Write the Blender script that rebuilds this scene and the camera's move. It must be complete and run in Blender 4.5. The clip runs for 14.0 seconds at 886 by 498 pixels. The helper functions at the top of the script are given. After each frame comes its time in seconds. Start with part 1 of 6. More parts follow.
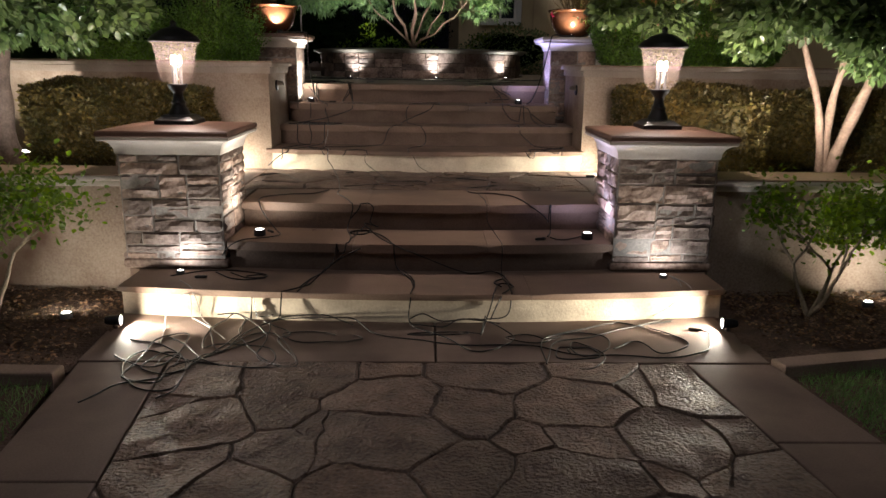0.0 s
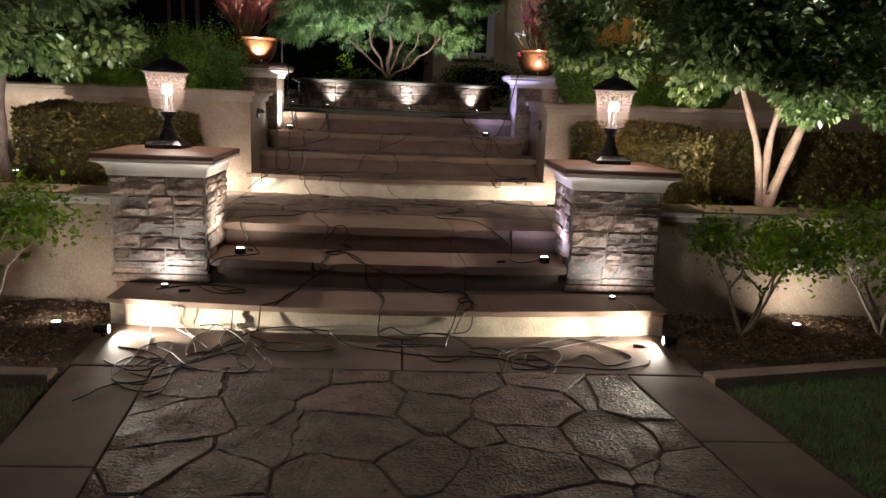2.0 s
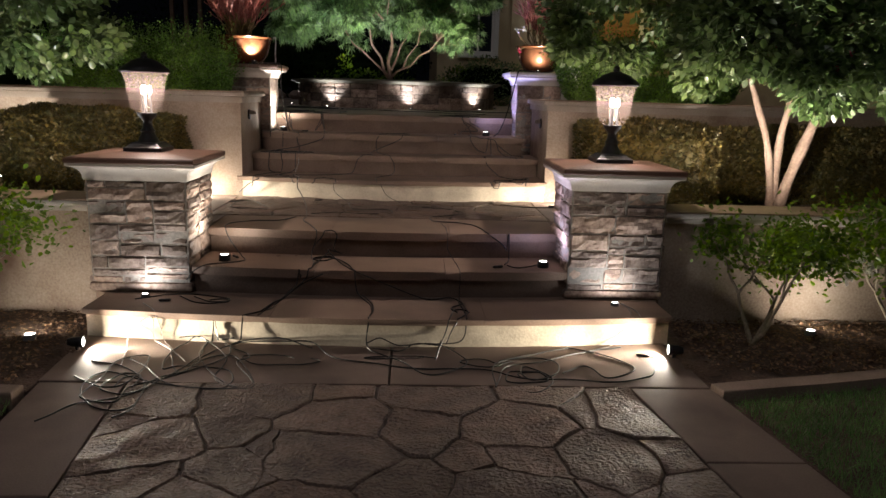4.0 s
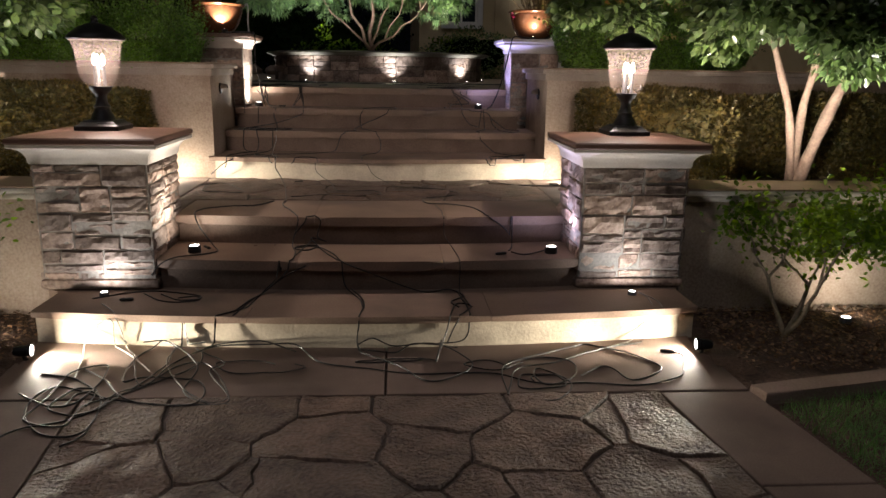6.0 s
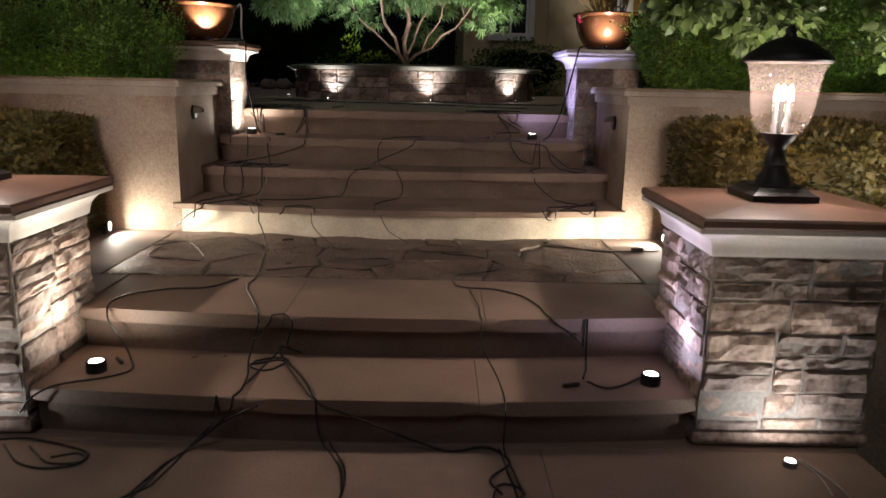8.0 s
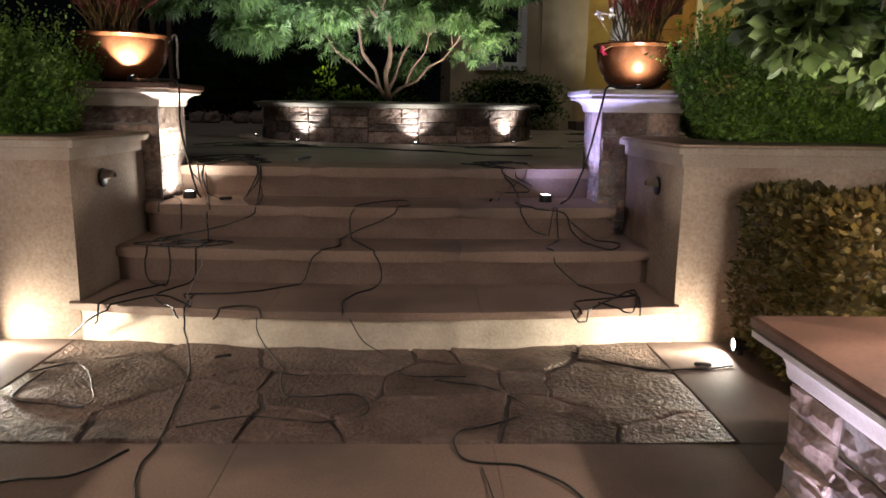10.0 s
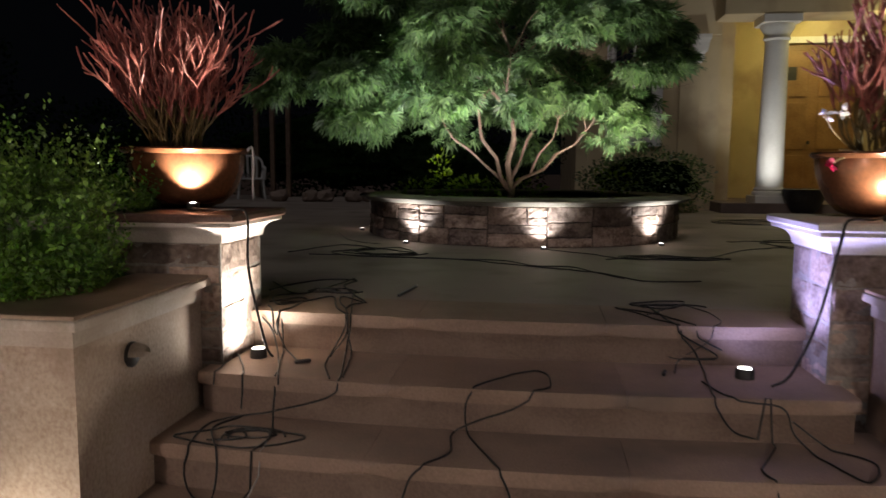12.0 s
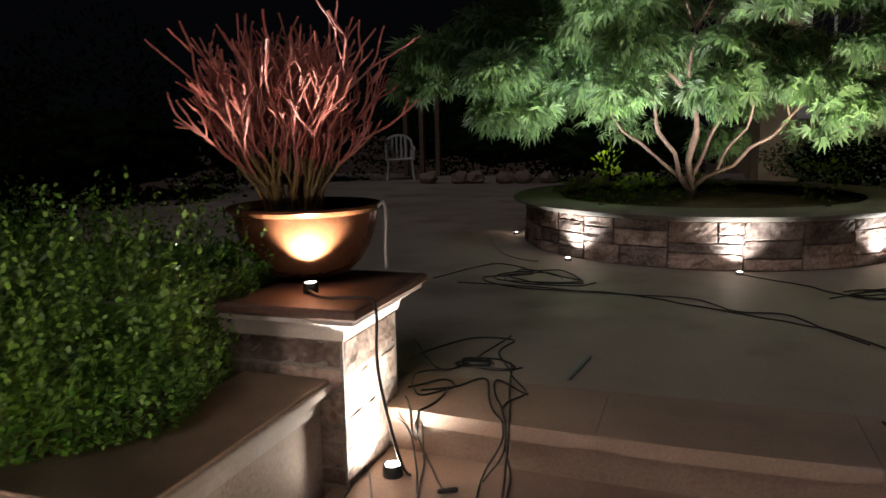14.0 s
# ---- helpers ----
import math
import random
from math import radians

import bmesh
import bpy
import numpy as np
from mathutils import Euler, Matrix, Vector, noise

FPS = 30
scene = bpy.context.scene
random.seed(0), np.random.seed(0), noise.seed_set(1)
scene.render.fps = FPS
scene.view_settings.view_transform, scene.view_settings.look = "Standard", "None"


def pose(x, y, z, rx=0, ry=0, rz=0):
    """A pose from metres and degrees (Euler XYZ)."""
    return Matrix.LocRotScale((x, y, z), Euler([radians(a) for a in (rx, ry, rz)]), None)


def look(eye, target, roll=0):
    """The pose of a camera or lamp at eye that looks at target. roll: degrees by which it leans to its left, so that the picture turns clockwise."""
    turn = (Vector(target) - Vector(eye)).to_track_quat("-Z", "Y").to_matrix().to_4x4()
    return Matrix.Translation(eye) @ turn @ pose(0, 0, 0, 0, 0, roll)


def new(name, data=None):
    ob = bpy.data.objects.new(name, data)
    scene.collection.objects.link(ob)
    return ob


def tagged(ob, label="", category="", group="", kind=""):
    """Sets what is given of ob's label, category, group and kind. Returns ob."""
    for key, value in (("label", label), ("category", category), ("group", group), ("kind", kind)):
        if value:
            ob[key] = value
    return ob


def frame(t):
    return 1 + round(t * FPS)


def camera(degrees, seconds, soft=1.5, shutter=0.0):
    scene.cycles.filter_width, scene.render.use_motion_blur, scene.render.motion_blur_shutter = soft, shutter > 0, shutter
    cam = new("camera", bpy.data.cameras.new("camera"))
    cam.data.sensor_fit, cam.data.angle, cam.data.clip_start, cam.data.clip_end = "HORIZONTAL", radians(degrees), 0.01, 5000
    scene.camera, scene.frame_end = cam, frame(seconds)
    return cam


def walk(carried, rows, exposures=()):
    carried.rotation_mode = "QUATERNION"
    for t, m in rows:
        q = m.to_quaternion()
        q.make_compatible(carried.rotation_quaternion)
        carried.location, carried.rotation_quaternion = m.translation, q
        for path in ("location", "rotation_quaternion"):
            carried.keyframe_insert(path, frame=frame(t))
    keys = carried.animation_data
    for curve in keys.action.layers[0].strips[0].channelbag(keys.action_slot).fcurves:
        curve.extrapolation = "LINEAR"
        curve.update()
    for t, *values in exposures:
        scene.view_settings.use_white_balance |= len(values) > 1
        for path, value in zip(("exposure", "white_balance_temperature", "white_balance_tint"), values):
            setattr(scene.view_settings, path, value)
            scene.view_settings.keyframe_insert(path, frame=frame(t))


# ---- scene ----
cam = camera(62.5, 14.0, shutter=0.3)
PATH = [
    (0, (0.041, 0.879, 1.416), (0.081, 2.818, 0.924), 0.7),
    (0.5, (0.065, 0.705, 1.447), (0.123, 2.647, 0.974), 1.0),
    (1, (0.128, 0.586, 1.45), (0.208, 2.532, 0.997), 1.5),
    (1.5, (0.092, 0.523, 1.455), (0.191, 2.473, 1.025), 2.0),
    (2, (0.056, 0.506, 1.461), (0.172, 2.459, 1.045), 2.3),
    (2.5, (0.083, 0.532, 1.448), (0.192, 2.489, 1.052), 2.5),
    (5, (0.206, 0.914, 1.445), (0.292, 2.861, 0.997), 0.8),
    (5.5, (0.095, 1.027, 1.427), (0.216, 2.968, 0.96), 0.8),
    (6, (0.118, 1.23, 1.396), (0.253, 3.167, 0.918), 0.9),
    (6.5, (0.181, 1.532, 1.389), (0.304, 3.471, 0.915), 1.1),
    (7, (0.173, 1.949, 1.348), (0.237, 3.895, 0.888), 1.1),
    (7.5, (0.187, 2.41, 1.339), (0.229, 4.358, 0.887), 1.2),
    (8, (0.244, 2.833, 1.431), (0.259, 4.783, 0.986), 1.2),
    (10.5, (0.189, 4.31, 1.61), (0.246, 6.281, 1.275), 0.7),
    (11, (0.077, 4.62, 1.691), (0.129, 6.599, 1.407), 0.7),
    (11.5, (0.042, 4.879, 1.733), (-0.002, 6.863, 1.484), 0.6),
    (12, (0.082, 5.198, 1.863), (-0.176, 7.17, 1.645), 0.4),
    (12.5, (0.021, 5.389, 1.946), (-0.403, 7.331, 1.726), 0.1),
    (13, (-0.139, 5.63, 2.075), (-0.752, 7.518, 1.825), -0.1),
    (13.5, (-0.201, 5.821, 2.121), (-0.876, 7.682, 1.839), -0.4),
    (14, (-0.161, 6.024, 2.213), (-0.813, 7.887, 1.89), -1.2),
]
walk(cam, [(t, look(eye, target, roll)) for t, eye, target, roll in PATH],
     [(0, 0.75), (8, 0.75), (10.5, 1.0), (11, 0.98), (11.5, 0.85), (12, 1.05), (12.5, 1.35), (14, 1.42)])

# ---- world and large lights ----
world = bpy.data.worlds.new("night")
scene.world = world
world.use_nodes = True
world.node_tree.nodes["Background"].inputs[0].default_value = (0.55, 0.6, 0.8, 1)
world.node_tree.nodes["Background"].inputs[1].default_value = 0.0009
# weak wide sun added as even night fill, no moon in view
sun_data = bpy.data.lights.new("fill_sun", "SUN")
sun_data.energy, sun_data.angle, sun_data.color = 0.15, radians(25), (0.97, 0.94, 1.0)
fill_sun = new("fill_sun", sun_data)
fill_sun.matrix_world = look((-4, -9, 24), (0, 7, 0))

WHITE, WARM, COOL, LAVENDER, VIOLET = (1.0, 0.95, 0.86), (1.0, 0.80, 0.55), (0.95, 0.97, 1.0), (0.70, 0.66, 1.0), (0.44, 0.44, 1.0)


def spot(eye, target, watts, degrees, colour=WHITE, blend=0.8, radius=0.02):
    d = bpy.data.lights.new("uplight_beam", "SPOT")
    d.energy, d.spot_size, d.spot_blend, d.shadow_soft_size, d.color = watts, radians(degrees), blend, radius, colour
    ob = new("uplight_beam", d)
    ob.matrix_world = look(eye, target)
    return ob


def disc(eye, target, watts, colour=WHITE, size=0.05):
    """The light of a lit lens: a small disc that shines towards target."""
    d = bpy.data.lights.new("lens_glow", "AREA")
    d.shape, d.size, d.energy, d.color = "DISK", size, watts, colour
    ob = new("lens_glow", d)
    ob.matrix_world = look(eye, target)
    return ob


def bulb(at, watts, colour=WARM, radius=0.03):
    d = bpy.data.lights.new("bulb_glow", "POINT")
    d.energy, d.shadow_soft_size, d.color = watts, radius, colour
    ob = new("bulb_glow", d)
    ob.location = at
    return ob


# ---- materials ----
def mat(name, a, b, rough=0.7, scale=6.0, fine=60.0, bump=0.3, depth=0.01, metal=0.0, vary=0.0, spec=0.4, stain=None, trans=0.0):
    """Two colours mixed by a large and a fine noise, with relief; vary: change of value from object to object."""
    m = bpy.data.materials.new(name)
    m.use_nodes = True
    n, l = m.node_tree.nodes, m.node_tree.links
    p = n["Principled BSDF"]
    big, small = n.new("ShaderNodeTexNoise"), n.new("ShaderNodeTexNoise")
    big.inputs["Scale"].default_value, big.inputs["Detail"].default_value = scale, 5
    small.inputs["Scale"].default_value, small.inputs["Detail"].default_value = fine, 6
    geo = n.new("ShaderNodeNewGeometry")
    for t in (big, small):
        l.new(geo.outputs["Position"], t.inputs["Vector"])
    mixv = n.new("ShaderNodeMath")
    mixv.operation = "MULTIPLY_ADD"
    mixv.inputs[1].default_value = 0.45
    l.new(small.outputs[0], mixv.inputs[0])
    half = n.new("ShaderNodeMath")
    half.operation = "MULTIPLY"
    half.inputs[1].default_value = 0.55
    l.new(big.outputs[0], half.inputs[0])
    l.new(half.outputs[0], mixv.inputs[2])
    ramp = n.new("ShaderNodeValToRGB")
    ramp.color_ramp.elements[0].position, ramp.color_ramp.elements[1].position = 0.36, 0.64
    ramp.color_ramp.elements[0].color, ramp.color_ramp.elements[1].color = (*a, 1), (*b, 1)
    l.new(mixv.outputs[0], ramp.inputs[0])
    out = ramp.outputs[0]
    if stain:
        st = n.new("ShaderNodeTexNoise")
        st.inputs["Scale"].default_value, st.inputs["Detail"].default_value = 1.6, 8
        l.new(geo.outputs["Position"], st.inputs["Vector"])
        r2 = n.new("ShaderNodeValToRGB")
        r2.color_ramp.elements[0].position, r2.color_ramp.elements[1].position = 0.5, 0.68
        l.new(st.outputs[0], r2.inputs[0])
        mx = n.new("ShaderNodeMixRGB")
        mx.inputs[2].default_value = (*stain, 1)
        l.new(r2.outputs[0], mx.inputs[0])
        l.new(out, mx.inputs[1])
        out = mx.outputs[0]
    if vary:
        info = n.new("ShaderNodeObjectInfo")
        isl = n.new("ShaderNodeMath")
        isl.operation = "ADD"
        l.new(info.outputs["Random"], isl.inputs[0])
        l.new(geo.outputs["Random Per Island"], isl.inputs[1])
        fr = n.new("ShaderNodeMath")
        fr.operation = "FRACT"
        l.new(isl.outputs[0], fr.inputs[0])
        hsv = n.new("ShaderNodeHueSaturation")
        val = n.new("ShaderNodeMapRange")
        val.inputs[3].default_value, val.inputs[4].default_value = 1 - vary, 1 + vary
        l.new(fr.outputs[0], val.inputs[0])
        l.new(val.outputs[0], hsv.inputs["Value"])
        sat = n.new("ShaderNodeMapRange")
        sat.inputs[3].default_value, sat.inputs[4].default_value = 1 + vary, 1 - vary * 0.8
        sq = n.new("ShaderNodeMath")
        sq.operation = "PINGPONG"
        sq.inputs[1].default_value = 0.37
        l.new(fr.outputs[0], sq.inputs[0])
        l.new(sq.outputs[0], sat.inputs[0])
        l.new(sat.outputs[0], hsv.inputs["Saturation"])
        l.new(out, hsv.inputs["Color"])
        out = hsv.outputs[0]
    l.new(out, p.inputs["Base Color"])
    p.inputs["Roughness"].default_value, p.inputs["Metallic"].default_value = rough, metal
    p.inputs["Specular IOR Level"].default_value = spec
    if bump:
        bm_ = n.new("ShaderNodeBump")
        bm_.inputs["Strength"].default_value, bm_.inputs["Distance"].default_value = bump, depth
        l.new(mixv.outputs[0], bm_.inputs["Height"])
        l.new(bm_.outputs[0], p.inputs["Normal"])
    if trans:
        tr = n.new("ShaderNodeBsdfTranslucent")
        l.new(out, tr.inputs[0])
        ms = n.new("ShaderNodeMixShader")
        ms.inputs[0].default_value = trans
        l.new(p.outputs[0], ms.inputs[1])
        l.new(tr.outputs[0], ms.inputs[2])
        l.new(ms.outputs[0], n["Material Output"].inputs[0])
    return m


def glow(name, colour, strength):
    m = bpy.data.materials.new(name)
    m.use_nodes = True
    p = m.node_tree.nodes["Principled BSDF"]
    p.inputs["Base Color"].default_value = (*colour, 1)
    p.inputs["Emission Color"].default_value, p.inputs["Emission Strength"].default_value = (*colour, 1), strength
    return m


M_flag = mat("flagstone", (0.085, 0.06, 0.049), (0.225, 0.165, 0.134), 0.52, 7, 60, 1.0, 0.045, vary=0.3, spec=0.38)
M_mortar = mat("mortar", (0.065, 0.05, 0.041), (0.125, 0.097, 0.08), 0.9, 8, 90, 0.5)
M_conc = mat("walk_concrete", (0.135, 0.092, 0.073), (0.205, 0.145, 0.115), 0.72, 2.2, 120, 0.12, 0.004, stain=(0.10, 0.068, 0.054))
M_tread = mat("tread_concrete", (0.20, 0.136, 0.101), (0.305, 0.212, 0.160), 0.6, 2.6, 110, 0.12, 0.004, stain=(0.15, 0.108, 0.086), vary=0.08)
# risers: tread brown at two thirds, their shade put into the colour
M_riser_shaded = mat("riser_concrete_shaded", (0.13, 0.086, 0.063), (0.20, 0.138, 0.103), 0.75, 5, 90, 0.25, 0.006)
# paler riser copy for the two spotlit steps, light put into the colour
M_riser_lit = mat("riser_lit", (0.46, 0.39, 0.30), (0.62, 0.54, 0.42), 0.8, 7, 70, 0.45, 0.01)
M_patio = mat("patio_concrete", (0.22, 0.175, 0.142), (0.315, 0.255, 0.21), 0.6, 0.9, 90, 0.1, 0.004, stain=(0.165, 0.128, 0.10))
M_stucco = mat("garden_stucco", (0.235, 0.165, 0.118), (0.42, 0.335, 0.265), 0.85, 2.2, 70, 0.16, 0.006, stain=(0.15, 0.09, 0.06))
M_wallcap = mat("wall_coping", (0.28, 0.225, 0.18), (0.42, 0.35, 0.29), 0.75, 4, 90, 0.2, 0.005, stain=(0.24, 0.18, 0.14))
M_house = mat("house_stucco", (0.48, 0.37, 0.21), (0.60, 0.48, 0.29), 0.85, 1.4, 100, 0.35, 0.008, stain=(0.40, 0.29, 0.18))
M_cap = mat("cap_stone", (0.44, 0.38, 0.33), (0.58, 0.52, 0.46), 0.7, 5, 120, 0.15, 0.004)
M_captop = mat("cap_top_tile", (0.075, 0.038, 0.027), (0.145, 0.078, 0.054), 0.45, 6, 90, 0.2, 0.004, stain=(0.10, 0.05, 0.035))
M_stone = mat("ledge_stone", (0.12, 0.088, 0.074), (0.38, 0.31, 0.27), 0.75, 9, 45, 0.7, 0.014, vary=0.55)
M_soil = mat("soil", (0.05, 0.03, 0.022), (0.13, 0.08, 0.056), 0.95, 7, 60, 1.0, 0.03)
M_soil_flat = mat("packed_soil", (0.10, 0.062, 0.04), (0.16, 0.10, 0.066), 0.95, 4, 70, 0.6, 0.01)
M_chip = mat("bark_chip", (0.09, 0.06, 0.042), (0.27, 0.19, 0.14), 0.9, 20, 90, 0.5, vary=0.5)
M_black = mat("black_iron", (0.012, 0.011, 0.012), (0.03, 0.027, 0.026), 0.45, 20, 150, 0.2, 0.002, metal=0.3)
M_cable = mat("cable_rubber", (0.010, 0.009, 0.009), (0.026, 0.023, 0.021), 0.38, 30, 200, 0.1, 0.001, spec=0.4)
M_cable_pale = mat("lamp_cord", (0.30, 0.28, 0.26), (0.42, 0.39, 0.36), 0.5, 30, 200, 0.1, 0.001)
M_grey = mat("fitting_grey", (0.10, 0.10, 0.105), (0.16, 0.16, 0.165), 0.5, 30, 200, 0.1, 0.001)
M_bark = mat("bark", (0.14, 0.085, 0.06), (0.28, 0.185, 0.135), 0.85, 10, 50, 0.9, 0.012)
M_bark_dark = mat("bark_dark", (0.07, 0.045, 0.032), (0.16, 0.11, 0.08), 0.9, 12, 60, 0.9, 0.01)
M_twig = mat("rose_cane", (0.14, 0.11, 0.07), (0.30, 0.24, 0.18), 0.8, 14, 60, 0.6, 0.006)
M_leaf_tree = mat("guava_leaf", (0.075, 0.11, 0.055), (0.20, 0.25, 0.125), 0.33, 3, 30, 0.0, vary=0.45, spec=0.5, trans=0.25)
M_leaf_box = mat("boxwood_leaf", (0.05, 0.105, 0.035), (0.27, 0.37, 0.15), 0.28, 3, 30, 0.0, vary=0.5, spec=0.5, trans=0.3)
M_leaf_hedge = mat("hedge_leaf", (0.055, 0.057, 0.028), (0.158, 0.115, 0.06), 0.5, 1.6, 25, 0.0, vary=0.5, spec=0.35, trans=0.25)
M_leaf_maple = mat("maple_leaf", (0.085, 0.13, 0.075), (0.235, 0.31, 0.165), 0.42, 2, 20, 0.0, vary=0.5, spec=0.45, trans=0.45)
M_leaf_rose = mat("rose_leaf", (0.07, 0.12, 0.03), (0.21, 0.28, 0.07), 0.4, 4, 30, 0.0, vary=0.4, spec=0.45, trans=0.5)
# far leaves near black: the garden's night shade is in their colour
M_leaf_shaded = mat("far_leaf_shaded", (0.006, 0.011, 0.005), (0.014, 0.022, 0.010), 0.95, 2, 20, 0.0, vary=0.5, spec=0.05, trans=0.2)
M_grass = mat("grass", (0.125, 0.225, 0.095), (0.26, 0.41, 0.18), 0.55, 1.5, 20, 0.0, vary=0.4, trans=0.25)
M_petal = mat("pink_petal", (0.45, 0.06, 0.12), (0.70, 0.22, 0.30), 0.5, 20, 60, 0.0, vary=0.3, trans=0.3)
M_petal_white = mat("white_petal", (0.65, 0.60, 0.55), (0.8, 0.78, 0.72), 0.5, 20, 60, 0.0, trans=0.3)
M_coral = mat("coral_stem", (0.22, 0.075, 0.068), (0.40, 0.19, 0.165), 0.5, 5, 40, 0.1, 0.002, vary=0.3)
M_coral_base = mat("coral_stem_base", (0.11, 0.085, 0.045), (0.22, 0.15, 0.08), 0.6, 5, 40, 0.2, 0.002, vary=0.3)
M_copper = mat("copper_glaze", (0.105, 0.04, 0.019), (0.21, 0.08, 0.036), 0.24, 4, 60, 0.12, 0.003, metal=0.4, spec=0.6)
M_white = mat("white_paint", (0.70, 0.67, 0.62), (0.80, 0.78, 0.73), 0.6, 3, 60, 0.1, 0.003)
M_column = mat("column_plaster", (0.58, 0.54, 0.47), (0.70, 0.66, 0.58), 0.7, 3, 60, 0.15, 0.003)
M_door = mat("door_wood", (0.22, 0.11, 0.04), (0.38, 0.21, 0.085), 0.45, 3, 40, 0.25, 0.004)
M_plastic = mat("white_plastic", (0.40, 0.385, 0.36), (0.52, 0.50, 0.47), 0.5, 6, 60, 0.05)
M_wood = mat("post_wood", (0.09, 0.055, 0.035), (0.18, 0.11, 0.07), 0.8, 8, 50, 0.4, 0.004)
M_rim = mat("planter_rim", (0.11, 0.095, 0.075), (0.19, 0.165, 0.13), 0.8, 4, 90, 0.3, 0.005)
M_kerb = mat("kerb_concrete", (0.16, 0.115, 0.085), (0.25, 0.18, 0.14), 0.85, 4, 90, 0.25, 0.005)
M_led = glow("led_lens", (1.0, 0.97, 0.9), 9)
M_mortar_pale = mat("pale_mortar", (0.15, 0.128, 0.11), (0.30, 0.265, 0.23), 0.9, 9, 70, 0.6, 0.01)
M_coping = mat("coping_top", (0.23, 0.15, 0.10), (0.35, 0.24, 0.165), 0.6, 4, 90, 0.15, 0.004, stain=(0.17, 0.108, 0.07))
M_flame = glow("candle_bulb", (1.0, 0.85, 0.66), 11)

M_glass = bpy.data.materials.new("seeded_glass")
M_glass.use_nodes = True
gn, gl = M_glass.node_tree.nodes, M_glass.node_tree.links
gt, gd, gg, gm, gm2 = (gn.new("ShaderNode" + k) for k in ("BsdfTransparent", "BsdfTranslucent", "BsdfGlossy", "MixShader", "MixShader"))
gt.inputs[0].default_value, gd.inputs[0].default_value, gg.inputs[1].default_value = (0.95, 0.9, 0.85, 1), (0.9, 0.70, 0.62, 1), 0.08
gm.inputs[0].default_value, gm2.inputs[0].default_value = 0.16, 0.06
seed_tex, seed_ramp = gn.new("ShaderNodeTexVoronoi"), gn.new("ShaderNodeMapRange")
seed_tex.inputs["Scale"].default_value = 230
seed_ramp.inputs[1].default_value, seed_ramp.inputs[2].default_value = 0.05, 0.10
seed_ramp.inputs[3].default_value, seed_ramp.inputs[4].default_value = 0.030, 0.013
gc = gn.new("ShaderNodeTexCoord")
gl.new(gc.outputs["Object"], seed_tex.inputs["Vector"])
gl.new(seed_tex.outputs[0], seed_ramp.inputs[0])
gl.new(seed_ramp.outputs[0], gm.inputs[0])
gl.new(gt.outputs[0], gm.inputs[1])
gl.new(gd.outputs[0], gm.inputs[2])
gl.new(gm.outputs[0], gm2.inputs[1])
gl.new(gg.outputs[0], gm2.inputs[2])
gl.new(gm2.outputs[0], gn["Material Output"].inputs[0])

M_pane = bpy.data.materials.new("window_pane")
M_pane.use_nodes = True
M_pane.node_tree.nodes["Principled BSDF"].inputs["Base Color"].default_value = (0.02, 0.025, 0.03, 1)
M_pane.node_tree.nodes["Principled BSDF"].inputs["Roughness"].default_value = 0.05


# ---- mesh helpers ----
def mesh(name, bm, material):
    me = bpy.data.meshes.new(name)
    bm.normal_update()
    bm.to_mesh(me)
    bm.free()
    me.materials.append(material)
    return me


def smooth(me, angle=40):
    me.shade_smooth()
    me.set_sharp_from_angle(angle=radians(angle))
    return me


def part(name, bm, material, parent=None, label="", soft=False):
    me = bm if isinstance(bm, bpy.types.Mesh) else mesh(name, bm, material)
    if soft:
        smooth(me)
    ob = new(name, me)
    ob.parent = parent
    if label:
        tagged(ob, label=label)
    return ob


def thing(name, label, category, at=(0, 0, 0), group="", turn=0.0):
    ob = new(name)
    ob.empty_display_size = 0.05
    ob.matrix_basis = pose(*at, 0, 0, turn)
    return tagged(ob, label, category, group)


def structure(name, bm, material, label, category, soft=False):
    ob = part(name, bm, material, None, "", soft)
    return tagged(ob, label, category, kind="structure")


def box(x0, x1, y0, y1, z0, z1, bevel=0.0, bm=None, seg=2):
    bm = bm or bmesh.new()
    m = Matrix.LocRotScale(((x0 + x1) / 2, (y0 + y1) / 2, (z0 + z1) / 2), None, (x1 - x0, y1 - y0, z1 - z0))
    r = bmesh.ops.create_cube(bm, size=1, matrix=m)
    if bevel:
        es = list({e for v in r["verts"] for e in v.link_edges})
        bmesh.ops.bevel(bm, geom=es, offset=bevel, segments=seg, affect="EDGES", profile=0.5)
    return bm


def prism(outline, z0, z1, bevel=0.0, seg=2, bm=None):
    """Outline in the plan, pulled up from z0 to z1, with its upper edge rounded."""
    bm = bm or bmesh.new()
    lo = [bm.verts.new((x, y, z0)) for x, y in outline]
    hi = [bm.verts.new((x, y, z1)) for x, y in outline]
    n = len(outline)
    bm.faces.new(lo[::-1])
    top = bm.faces.new(hi)
    for i in range(n):
        bm.faces.new((lo[i], lo[(i + 1) % n], hi[(i + 1) % n], hi[i]))
    if bevel:
        bmesh.ops.bevel(bm, geom=list(top.edges), offset=bevel, segments=seg, affect="EDGES", profile=0.5)
    return bm


def lathe(profile, seg=32, at=(0, 0, 0), bm=None, caps=True):
    bm = bm or bmesh.new()
    rings = []
    for r, z in profile:
        rings.append([bm.verts.new((at[0] + r * math.cos(2 * math.pi * i / seg), at[1] + r * math.sin(2 * math.pi * i / seg), at[2] + z)) for i in range(seg)])
    for a, b in zip(rings, rings[1:]):
        for i in range(seg):
            bm.faces.new((a[i], a[(i + 1) % seg], b[(i + 1) % seg], b[i]))
    if caps:
        bm.faces.new(rings[0][::-1])
        bm.faces.new(rings[-1])
    return bm


